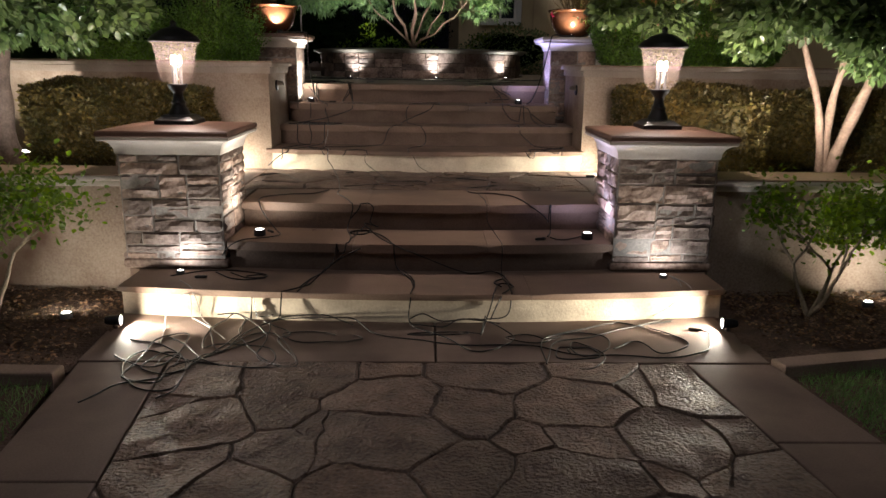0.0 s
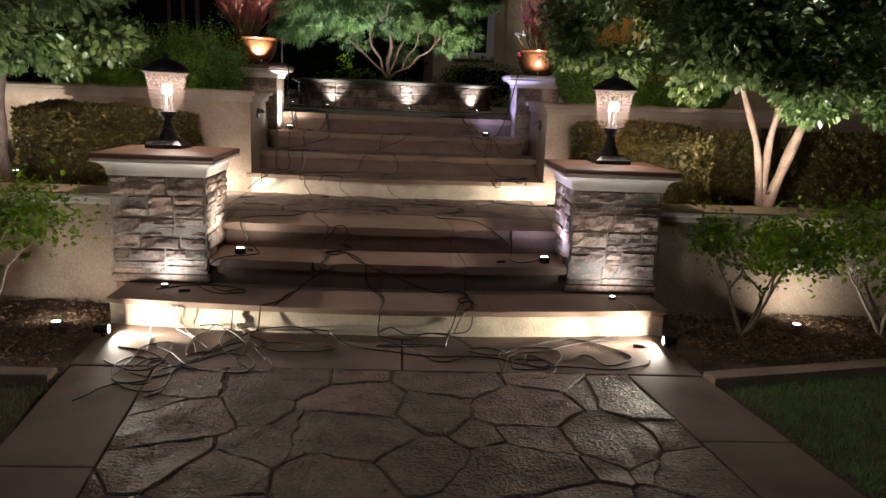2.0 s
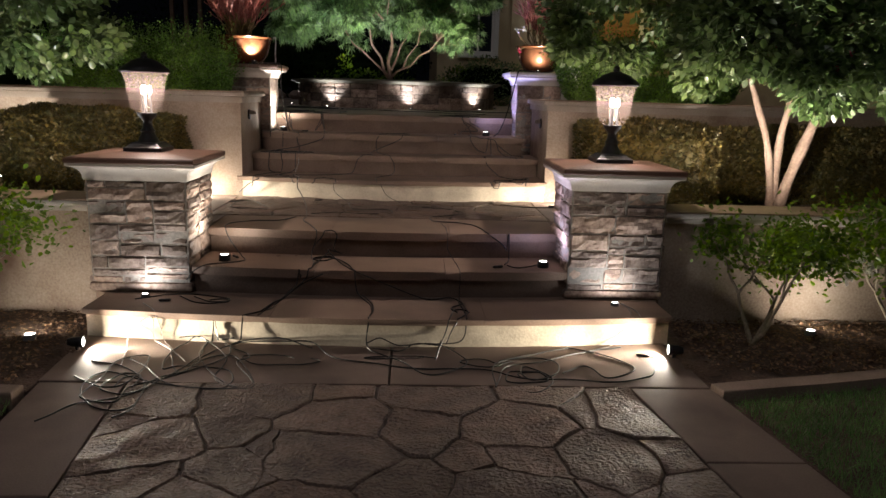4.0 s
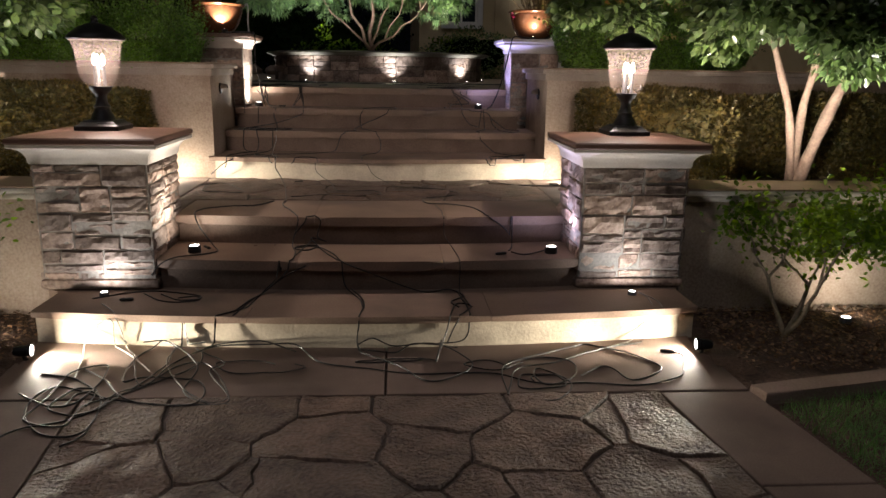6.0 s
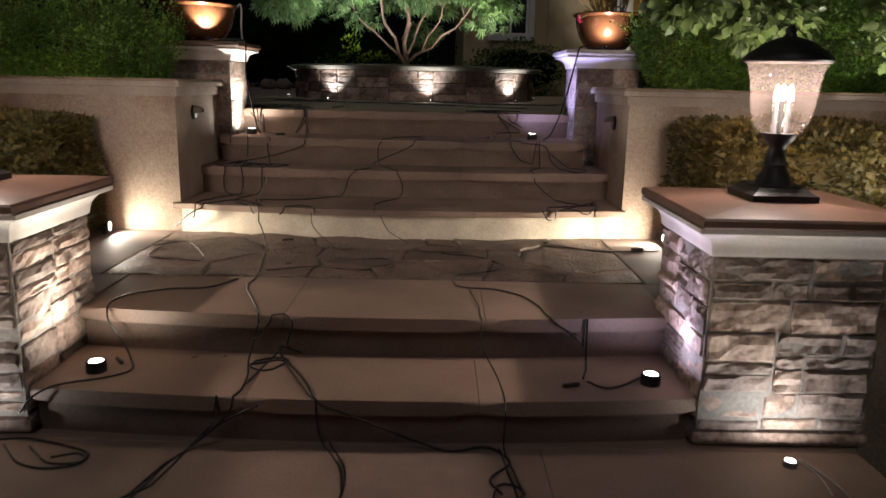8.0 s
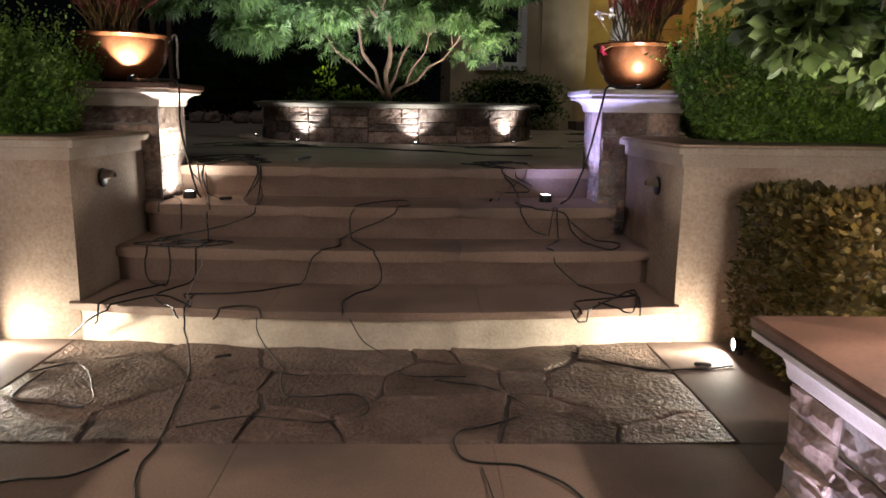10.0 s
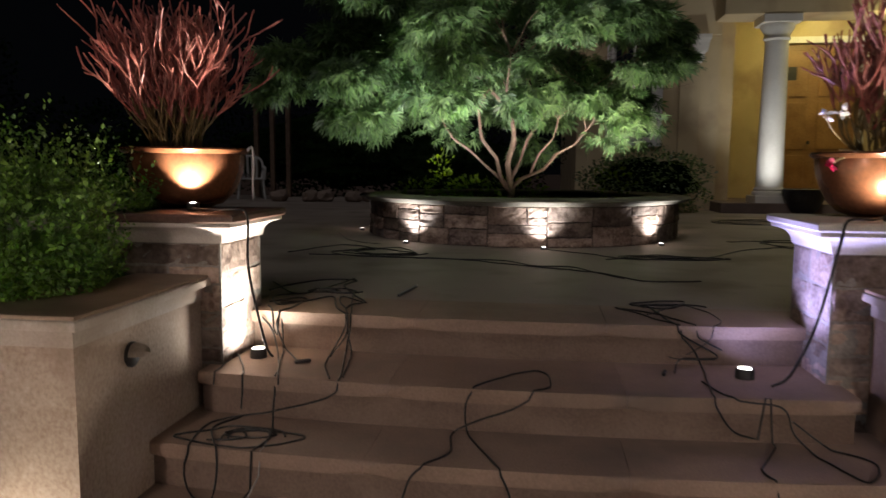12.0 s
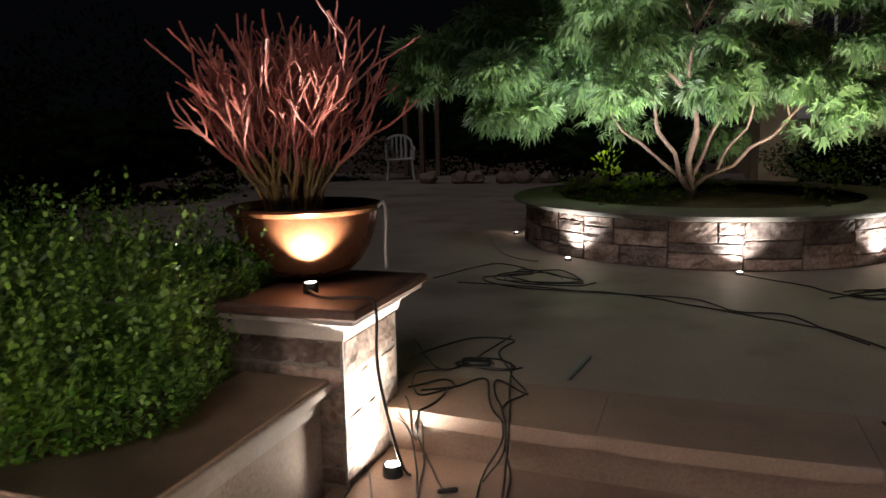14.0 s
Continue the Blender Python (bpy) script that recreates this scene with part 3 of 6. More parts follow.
# ---- small light fittings ----
def puck(at, label, r=0.034, h=0.04, mat_body=None):
    t = thing("puck_light", label, "garden light", at, "puck lights")
    part("housing", lathe([(r * 1.02, 0), (r * 1.04, 0.004), (r, h * 0.8), (r * 0.95, h), (r * 0.78, h), (r * 0.76, h - 0.005), (r * 0.2, h - 0.005)], 24), mat_body or M_black, t, soft=True)
    part("lens", lathe([(r * 0.74, h - 0.004), (r * 0.70, h - 0.001), (r * 0.3, h + 0.001)], 20), M_led, t, "glowing white lens", True)
    return t


def bullet(at, aim, label):
    """A small adjustable spotlight that lies on the ground and looks at aim."""
    t = thing("spotlight", label, "garden light", at, "spotlights")
    d = (Vector(aim) - Vector(at))
    turn = d.to_track_quat("Z", "Y").to_matrix().to_4x4()
    m = Matrix.Translation((0, 0, 0.045)) @ turn @ Matrix.Scale(0.78, 4)
    for nm, prof, material, lab in (("housing", [(0.012, -0.07), (0.026, -0.062), (0.034, -0.03), (0.036, 0.025), (0.042, 0.03), (0.042, 0.045), (0.036, 0.045), (0.034, 0.038), (0.01, 0.036)], M_black, ""), ("lens", [(0.034, 0.038), (0.02, 0.041), (0.004, 0.042)], M_led, "glowing white lens")):
        bm = lathe(prof, 24)
        bmesh.ops.transform(bm, matrix=m, verts=bm.verts)
        part(nm, bm, material, t, lab, True)
    part("stake", lathe([(0.016, 0.0), (0.012, 0.03)], 10), M_black, t)
    return t


def spotlight(at, aim, watts, colour, label, beam=0.0):
    bullet(at, aim, label)
    lens = Vector(at) + Vector((0, 0, 0.045))
    lens += (Vector(aim) - lens).normalized() * 0.055
    disc(lens, aim, watts, colour, 0.06)
    if beam:
        spot(lens, aim, beam, 46, colour, 1.0, 0.025)


# pier fronts
for x, y in ((-1.45, 5.135), (1.465, 5.105)):
    puck((x, y, Z1), "tiny lit uplight at the foot of a stone pier", 0.024, 0.022, M_grey)
    disc((x, y - 0.005, Z1 + 0.028), (x + (0.02 if x < 0 else 0.0), y + 0.04, 0.75), 1.6, COOL, 0.035)
# pier inner faces, second step
puck((-1.03, 5.415, Z2), "round black puck light, lit, on the second step", 0.036, 0.042)
disc((-1.03, 5.415, Z2 + 0.05), (-1.06, 5.45, 0.85), 1.6, WHITE)
spot((-1.03, 5.415, Z2 + 0.05), (-1.19, 5.53, 0.80), 20, 84, WHITE, 1.0, 0.025)
puck((1.05, 5.385, Z2), "round black puck light, lit violet-white, on the second step", 0.036, 0.042)
disc((1.05, 5.385, Z2 + 0.05), (1.08, 5.43, 0.85), 1.0, LAVENDER)
spot((1.05, 5.385, Z2 + 0.05), (1.18, 5.52, 0.80), 18, 84, LAVENDER, 1.0, 0.025)
# lowest riser
spotlight((-1.66, 4.66, 0), (0.0, 4.76, 0.05), 5.0, (1.0, 0.90, 0.74), "small black spotlight grazing the lowest riser", 75)
spotlight((1.70, 4.66, 0), (0.0, 4.76, 0.05), 5.0, (1.0, 0.90, 0.74), "small black spotlight grazing the lowest riser", 75)
# landing riser
spotlight((-1.72, 7.06, Z3), (0.0, 7.12, 0.60), 3.6, (1.0, 0.90, 0.74), "small black spotlight grazing the landing riser", 40)
spotlight((1.60, 7.03, Z3), (0.0, 7.12, 0.60), 3.6, (1.0, 0.90, 0.74), "small black spotlight grazing the landing riser", 40)
# upper piers
puck((-1.121, 8.195, Z6), "round black puck light, lit, on the sixth step", 0.036, 0.042)
disc((-1.121, 8.195, Z6 + 0.05), (-1.22, 8.21, 1.40), 2.6, WHITE)
spot((-1.121, 8.195, Z6 + 0.05), (-1.225, 8.21, 1.75), 42, 96, WHITE, 1.0, 0.025)
puck((0.914, 8.186, Z6), "round black puck light, lit violet-white, on the sixth step", 0.036, 0.042)
disc((0.914, 8.186, Z6 + 0.05), (1.10, 8.25, 1.45), 0.8, VIOLET)
spot((0.914, 8.186, Z6 + 0.05), (1.21, 8.30, 1.60), 50, 84, VIOLET, 1.0, 0.025)
# bowls
puck((-1.386, 8.16, 1.678), "small black puck light before a copper bowl", 0.026, 0.035)
spot((-1.386, 8.155, 1.725), (-1.435, 8.26, 2.00), 26, 84, (1.0, 0.92, 0.80), 0.45, 0.012)
puck((1.40, 8.15, 1.678), "small black puck light before a copper bowl", 0.024, 0.022)
spot((1.40, 8.145, 1.71), (1.43, 8.30, 2.05), 9.0, 125, WHITE, 1.0, 0.012)


# ---- wall lamps on the stair cheeks ----
def wall_lamp(at, turn):
    t = thing("wall_lamp", "small hooded step light on the stair cheek wall, hood coloured as lit", "wall lamp", at, "step lights", turn)
    back = lathe([(0.045, 0), (0.045, 0.008), (0.04, 0.012)], 20)
    bmesh.ops.rotate(back, matrix=Matrix.Rotation(radians(90), 3, "Y"), verts=back.verts)
    part("back_plate", back, M_black, t, soft=True)
    hood = bmesh.new()
    n = 10
    rings = []
    for k in range(6):
        f = k / 5
        rings.append([hood.verts.new((0.012 + 0.05 * math.sin(f * math.pi / 2), 0.042 * math.cos(math.pi * i / n) * math.cos(f * 1.1), 0.042 * math.sin(math.pi * i / n) * (1 - 0.3 * f))) for i in range(n + 1)])
    for a, b in zip(rings, rings[1:]):
        for i in range(n):
            hood.faces.new((a[i], a[i + 1], b[i + 1], b[i]))
    bmesh.ops.solidify(hood, geom=hood.faces[:], thickness=0.004)
    # pale hood colour stands in for the lamp's white-lit lens
    part("hood", hood, M_wallcap, t, soft=True)
    return t


wall_lamp((-1.313, 7.52, 1.215), 0)
wall_lamp((1.36, 7.56, 1.20), 180)


# ---- bowls with coral stems ----
def coral_plant(at, seedv, count, height, spread):
    """A pot plant of forking pencil-thin coral stems."""
    rnd = random.Random(seedv)
    t = thing("coral_stem_plant", "coral-red pencil cactus with dense forking stems in a copper bowl", "plant", at, "coral plants")
    red, brown = [], []

    def grow(p, d, length, r, depth):
        n = 4
        pts, rad = [p], [r]
        for k in range(n):
            d = (d + Vector((rnd.gauss(0, 0.10), rnd.gauss(0, 0.10), 0.07 + rnd.gauss(0, 0.06)))).normalized()
            p = p + d * length / n
            pts.append(p)
            rad.append(r * (1 - 0.22 * (k + 1) / n))
        (brown if depth < 2 else red).append(tube_arrays(pts, rad, 5))
        if depth < 5:
            for _ in range(2 if depth < 4 or rnd.random() < 0.7 else 1):
                side = Vector((rnd.gauss(0, 1), rnd.gauss(0, 1), rnd.gauss(0, 0.4))).normalized()
                grow(p, (d + 0.48 * side).normalized(), length * rnd.uniform(0.62, 1.0), r * 0.93, depth + 1)

    for _ in range(count):
        a, q = rnd.uniform(0, 2 * math.pi), rnd.uniform(0, 1) ** 0.5
        start = Vector((0.10 * q * math.cos(a), 0.10 * q * math.sin(a), -0.03))
        lean = spread * q * q
        d = Vector((lean * math.cos(a), lean * math.sin(a), 1)).normalized()
        grow(start, d, height * rnd.uniform(0.11, 0.21), 0.0056, 0)
    s1 = smooth(joined("stem_crown", red, M_coral))
    s2 = smooth(joined("stem_base", brown, M_coral_base))
    part("stem_crown", s1, None, t, "coral-red stem tips")
    part("stem_base", s2, None, t, "brown lower stems")
    return t


def bowl(at, r, h, label, handles):
    t = thing("bowl_planter", label, "planter", at, "copper bowls")
    prof = [(r * 0.40, 0), (r * 0.45, 0.008), (r * 0.58, h * 0.07), (r * 0.74, h * 0.22), (r * 0.86, h * 0.42), (r * 0.94, h * 0.66), (r * 0.97, h * 0.84), (r * 0.97, h * 0.90), (r * 1.03, h * 0.93), (r * 1.06, h * 0.97), (r * 1.03, h), (r * 0.95, h), (r * 0.91, h * 0.9)]
    b = lathe(prof, 56, caps=False)
    b.faces.new([v for v in b.verts if v.co.z < 1e-6][::-1])
    part("bowl_body", b, M_copper, t, soft=True)
    part("potting_soil", lathe([(r * 0.93, h * 0.86), (r * 0.5, h * 0.92), (0.01, h * 0.93)], 28), M_soil, t, "dark potting soil", True)
    if handles:
        for a in (4, 150):
            x, y = math.cos(radians(a)), math.sin(radians(a))
            pts = [(r * 1.04 * x, r * 1.04 * y, h * 0.96), (r * 1.12 * x, r * 1.12 * y, h * 1.03), (r * 1.15 * x, r * 1.15 * y, h * 0.85), (r * 1.13 * x, r * 1.13 * y, h * 0.45), (r * 1.14 * x, r * 1.14 * y, h * 0.12)]
            part("handle", joined("handle", [tube_arrays(spline(pts, 0.012), 0.006, 8)], M_cable_pale), None, t, "pale hanging handle")
    return t


bowl((-1.545, 8.43, 1.678), 0.275, 0.272, "glazed copper bowl planter, spotlit, on an upper pier", True)
coral_plant((-1.585, 8.43, 1.92), 5, 60, 0.84, 0.46)
bowl((1.47, 8.45, 1.678), 0.245, 0.265, "round glazed copper bowl planter on an upper pier", False)
coral_plant((1.48, 8.45, 1.92), 9, 34, 0.88, 0.5)

# ---- round planter ----
PC = Vector((-0.10, 12.87, Z7))
PR_WALL, P_H = 1.555, 0.345
planter = thing("round_planter", "round ledge-stone planter with a moulded rim, lit by small uplights", "planter", tuple(PC))
part("planter_core", lathe([(PR_WALL - 0.015, 0), (PR_WALL - 0.015, P_H), (PR_WALL - 0.28, P_H), (PR_WALL - 0.28, 0.02)], 96), M_mortar, planter, soft=True)
part("rim", lathe([(PR_WALL - 0.30, P_H), (PR_WALL + 0.05, P_H), (PR_WALL + 0.07, P_H + 0.012), (PR_WALL + 0.075, P_H + 0.022), (PR_WALL + 0.115, P_H + 0.028), (PR_WALL + 0.125, P_H + 0.042), (PR_WALL + 0.105, P_H + 0.056), (PR_WALL + 0.02, P_H + 0.064), (PR_WALL - 0.24, P_H + 0.064), (PR_WALL - 0.30, P_H + 0.05)], 120, caps=False), M_rim, planter, "moulded grey-brown stone rim", True)
part("planter_soil", lathe([(PR_WALL - 0.27, P_H - 0.04), (0.8, P_H - 0.01), (0.01, P_H + 0.02)], 60, caps=False), M_soil, planter, "dark planter soil", True)
prnd = random.Random(4)
for sx, sz, sw, sh in ashlar(prnd, 0.0, 0.0, radians(216) * PR_WALL, P_H, 0.085, 0.155):
    ang = radians(-198) + sx / PR_WALL
    vs, fs = rock_face(sw - 0.011, sh - 0.009, 0.025, prnd.uniform(0, 90), prnd.uniform(0.005, 0.015), 0.010)
    vs = [((PR_WALL - y) * math.cos(ang + (x + 0.005) / PR_WALL), (PR_WALL - y) * math.sin(ang + (x + 0.005) / PR_WALL), sz + z + 0.004) for x, y, z in vs]
    part("stone", joined("stone", [(vs, fs)], M_stone), None, planter)
for a in (-177, -125.3, -82.2, -42, 13):
    x, y = PC.x + 1.68 * math.cos(radians(a)), PC.y + 1.68 * math.sin(radians(a))
    puck((x, y, Z7), "tiny lit uplight at the foot of the round planter", 0.026, 0.022, M_grey)
    spot((x, y, Z7 + 0.03), (PC.x + PR_WALL * math.cos(radians(a)), PC.y + PR_WALL * math.sin(radians(a)), Z7 + 0.36), 16, 110, COOL, 1.0, 0.02)
bullet((0.72, 11.78, Z7 + 0.33), (0.2, 12.5, 3.2), "black spike spotlight in the planter soil")
spot((0.70, 11.80, Z7 + 0.44), (0.1, 12.4, 3.4), 95, 130, WHITE, 1.0, 0.04)
bullet((-0.85, 11.68, Z7 + 0.33), (-0.8, 12.2, 3.2), "black spike spotlight in the planter soil")
spot((-0.85, 11.68, Z7 + 0.44), (-0.85, 12.1, 3.4), 95, 150, COOL, 1.0, 0.04)

# ---- the house ----
house = thing("house", "two-storey stucco house with a lit recessed entrance", "house", (0.33, 17.5, Z7 + 0.10))


def wall_with_hole(x0, x1, y0, y1, z0, z1, holes):
    """A wall along x with rectangular openings (x0, x1, z0, z1)."""
    xs = sorted({x0, x1, *(h[0] for h in holes), *(h[1] for h in holes)})
    zs = sorted({z0, z1, *(h[2] for h in holes), *(h[3] for h in holes)})
    bm = bmesh.new()
    for xa, xb in zip(xs, xs[1:]):
        for za, zb in zip(zs, zs[1:]):
            cx, cz = (xa + xb) / 2, (za + zb) / 2
            if not any(h[0] < cx < h[1] and h[2] < cz < h[3] for h in holes):
                box(xa, xb, y0, y1, za, zb, 0, bm)
    bmesh.ops.remove_doubles(bm, verts=bm.verts, dist=1e-5)
    return bm


part("wall", wall_with_hole(0.35, 2.62, 0.25, 0.55, -0.1, 5.6, [(0.92, 1.62, 1.05, 3.0)]), M_house, house, "pale ochre stucco front wall")
part("wall", wall_with_hole(2.62, 6.5, 1.9, 2.2, 0, 5.6, [(3.9, 5.4, 0.02, 2.85)]), M_house, house, "stucco wall of the entrance recess")
part("wall", wall_with_hole(6.15, 12.2, 0.25, 0.55, -0.1, 5.6, [(7.1, 8.3, 1.1, 2.8)]), M_house, house, "pale ochre stucco front wall")
part("wall", box(2.62, 2.9, 0.55, 1.9, 0, 5.6), M_house, house)
part("wall", box(6.15, 6.5, 0.55, 1.9, 0, 5.6), M_house, house)
part("wall", box(0.35, 0.65, 0.55, 9, -0.1, 5.6), M_house, house)
part("entrance_ceiling", box(2.5, 6.5, -0.3, 2.2, 3.3, 3.6), M_house, house)
part("roof", prism([(0.0, -0.6), (12.6, -0.6), (12.6, 9.4), (0.0, 9.4)], 5.6, 5.85, 0.05), M_captop, house, "dark tiled roof edge")
part("threshold", box(2.55, 6.5, -0.5, 1.9, -0.1, 0.06, 0.01), M_conc, house, "raised concrete entrance step")
# corner pilaster with corbel
part("pilaster", box(1.98, 2.30, 0.17, 0.25, -0.1, 2.28, 0.01), M_house, house)
corb = square_rings([(0.16, 0.05, 2.28), (0.20, 0.08, 2.33), (0.20, 0.08, 2.42), (0.24, 0.11, 2.46), (0.26, 0.13, 2.60), (0.29, 0.15, 2.66), (0.29, 0.15, 2.72)])
bmesh.ops.translate(corb, verts=corb.verts, vec=(2.14, 0.20, 0))
part("corbel", corb, M_column, house, "moulded pale corbel")
part("arch_band", box(1.9, 2.62, 0.19, 0.25, 2.72, 3.6, 0.02), M_house, house)
# window
win = part("window", wall_with_hole(0.82, 1.72, 0.19, 0.26, 0.95, 3.10, [(0.93, 1.61, 1.06, 2.99)]), M_white, house, "white-trimmed window")
part("window_frame", wall_with_hole(0.92, 1.62, 0.33, 0.38, 1.05, 3.0, [(0.97, 1.25, 1.10, 2.95), (1.29, 1.57, 1.10, 2.95)]), M_white, win)
for a in (0.97, 1.29):
    part("pane", box(a, a + 0.28, 0.35, 0.36, 1.10, 2.95), M_pane, win)
win2 = part("window", wall_with_hole(7.1, 8.3, 0.33, 0.38, 1.1, 2.8, [(7.15, 7.68, 1.15, 2.75), (7.72, 8.25, 1.15, 2.75)]), M_white, house, "white window behind an iron grille")
for a in (7.15, 7.72):
    part("pane", box(a, a + 0.53, 0.35, 0.36, 1.15, 2.75), M_pane, win2)
gr = part("grille", box(7.05, 8.35, 0.15, 0.17, 1.15, 1.18, 0.004), M_black, house, "scrolled black iron window grille")
for i in range(8):
    x = 7.1 + i * 0.17
    part("grille_bar", box(x, x + 0.016, 0.15, 0.166, 1.0, 2.9, 0.004), M_black, gr)
    sc = [(x + 0.008 + 0.05 * math.cos(a) * (1 - a / 9), 0.158, 2.2 + 0.05 * math.sin(a) * (1 - a / 9)) for a in [k * 0.5 for k in range(14)]]
    part("scroll", joined("scroll", [tube_arrays(sc, 0.006, 5)], M_black), None, gr)
# column
for cx in (3.35,):
    col = part("column", lathe([(0.205, 0.30), (0.20, 0.6), (0.185, 1.6), (0.17, 2.55)], 40, (cx, -0.15, 0)), M_column, house, "round white plaster column, lit from below", True)
    part("column_base", lathe([(0.25, 0.17), (0.26, 0.20), (0.25, 0.23), (0.22, 0.245), (0.235, 0.27), (0.215, 0.30)], 40, (cx, -0.15, 0)), M_column, col, soft=True)
    part("plinth", box(cx - 0.27, cx + 0.27, -0.42, 0.12, 0, 0.17, 0.01), M_column, col)
    part("capital", lathe([(0.17, 2.55), (0.20, 2.58), (0.185, 2.61), (0.19, 2.66), (0.235, 2.72), (0.25, 2.78), (0.25, 2.80)], 40, (cx, -0.15, 0)), M_column, col, soft=True)
    part("abacus", box(cx - 0.28, cx + 0.28, -0.43, 0.13, 2.80, 2.92, 0.01), M_column, col)
part("entrance_beam", box(2.5, 6.5, -0.42, 0.24, 2.92, 3.3, 0.01), M_house, house)
# double door
door = part("door", box(3.9, 5.4, 1.98, 2.04, 0.06, 2.84, 0.004), M_door, house, "panelled golden wooden entrance door")
for a in (3.96, 4.7):
    for za, zb in ((0.16, 0.85), (0.95, 1.80), (1.90, 2.74)):
        part("door_panel", box(a + 0.04, a + 0.60, 1.955, 1.98, za, zb, 0.012), M_door, door)
part("door_frame", wall_with_hole(3.78, 5.52, 1.86, 1.92, 0.06, 2.96, [(3.9, 5.4, 0.0, 2.85)]), M_white, house, "white door surround")
for zc, xc in ((2.32, 4.26), (2.32, 5.04)):
    part("door_grille", box(xc - 0.09, xc + 0.09, 1.945, 1.958, zc - 0.12, zc + 0.12, 0.004), M_black, door, "small dark iron door grille")
part("door_handle", lathe([(0.03, 0), (0.02, 0.02), (0.026, 0.05), (0.004, 0.06)], 12, (4.6, 1.93, 1.05)), M_black, door)
bulb((4.9, 18.5, Z7 + 3.15), 11, (1.0, 0.92, 0.30), 0.08)
# added light without a fitting, brightens the front wall outside the recess
bulb((5.3, 17.0, Z7 + 2.85), 13, (1.0, 0.90, 0.42), 0.1)
pend = thing("porch_light", "small glowing porch ceiling light", "lamp", (4.9, 18.5, Z7 + 3.3))
part("canopy", lathe([(0.10, 0.06), (0.10, 0.098), (0.02, 0.099)], 24), M_black, pend)
part("globe", lathe([(0.02, -0.02), (0.07, 0.0), (0.085, 0.035), (0.07, 0.06)], 24), M_flame, pend, soft=True)
puck((3.45, 16.35, Z7), "small uplight at the column's foot", 0.03, 0.03)
spot((3.45, 16.35, Z7 + 0.04), (3.68, 17.3, Z7 + 1.8), 60, 80, COOL, 1.0, 0.02)
pot = thing("bowl_planter", "dark round empty bowl beside the column", "planter", (4.10, 17.0, Z7))
part("bowl_body", lathe([(0.14, 0), (0.22, 0.1), (0.29, 0.26), (0.30, 0.36), (0.32, 0.38), (0.29, 0.39), (0.26, 0.33), (0.05, 0.3)], 32), M_black, pot, soft=True)

# ---- far patio edge: chair, posts, stones ----
chair = thing("garden_chair", "white moulded plastic garden chair at the patio's edge", "chair", (-5.95, 20.0, Z7), turn=25)
for x, y in ((-0.24, -0.22), (0.24, -0.22), (-0.22, 0.22), (0.22, 0.22)):
    part("leg", joined("leg", [tube_arrays(spline([(x * 1.15, y * 1.15, 0), (x * 1.05, y * 1.05, 0.2), (x, y, 0.41)], 0.05), 0.024, 8)], M_plastic), None, chair)
part("seat", box(-0.26, 0.26, -0.25, 0.25, 0.40, 0.44, 0.018), M_plastic, chair)
rim = spline([(-0.24, 0.22, 0.43), (-0.27, 0.25, 0.62), (-0.24, 0.29, 0.80), (-0.12, 0.31, 0.88), (0.0, 0.31, 0.90), (0.12, 0.31, 0.88), (0.24, 0.29, 0.80), (0.27, 0.25, 0.62), (0.24, 0.22, 0.43)], 0.03)
backrest = part("backrest", joined("backrest", [tube_arrays(rim, 0.028, 8)], M_plastic), None, chair)
for x, top in ((-0.13, 0.87), (-0.045, 0.89), (0.045, 0.89), (0.13, 0.87)):
    part("slat", joined("slat", [tube_arrays(spline([(x, 0.22, 0.43), (x * 1.1, 0.255, 0.62), (x, 0.305, top)], 0.05), 0.024, 8)], M_plastic), None, backrest)
for x in (-0.27, 0.27):
    part("armrest", joined("armrest", [tube_arrays(spline([(x, -0.23, 0.4), (x * 1.04, -0.24, 0.60), (x * 1.05, -0.12, 0.66), (x, 0.1, 0.66), (x, 0.26, 0.62)], 0.03), 0.026, 8)], M_plastic), None, chair)
for x, y, h in ((-6.2, 21.0, 2.6), (-5.85, 21.05, 2.6), (-5.5, 21.1, 2.5)):
    ps = thing("wooden_post", "dark upright wooden post beyond the patio", "post", (x, y, Z7 - 0.02), "posts")
    part("shaft", box(-0.05, 0.05, -0.05, 0.05, 0, h, 0.008), M_wood, ps)
srnd = random.Random(8)
for i in range(9):
    st = thing("edging_stone", "rough dark stone edging the patio", "stone", (-4.9 + 0.45 * i + srnd.uniform(-0.1, 0.1), 19.0 + 0.05 * i, Z7), "edging stones")
    b = bmesh.new()
    bmesh.ops.create_icosphere(b, subdivisions=2, radius=1)
    for v in b.verts:
        v.co = Vector((v.co.x * 0.20, v.co.y * 0.15, 0.13 * (v.co.z + 0.75))) * (1 + 0.35 * noise.noise(v.co * 1.7 + Vector((i * 3.1, 0, 0))))
    part("rock", b, M_kerb, st)

# ---- foliage ----
LEAF = {
    "oval": ([(0, 0, 0), (0.26, 0.3, 0.06), (0.30, 0.62, 0.07), (0, 1, -0.04), (-0.30, 0.62, 0.07), (-0.26, 0.3, 0.06), (0, 0.5, 0)], [(0, 1, 2, 6), (6, 2, 3), (6, 3, 4), (0, 6, 4, 5)]),
    "small": ([(0, 0, 0), (0.30, 0.5, 0.10), (0, 1, 0), (-0.30, 0.5, 0.10)], [(0, 1, 2), (0, 2, 3)]),
    "blade": ([(-0.02, 0, 0), (0.02, 0, 0), (0.014, 0.6, 0.06), (0, 1, 0.22), (-0.014, 0.6, 0.06)], [(0, 1, 2, 4), (4, 2, 3)]),
}
_f, _v = [], []
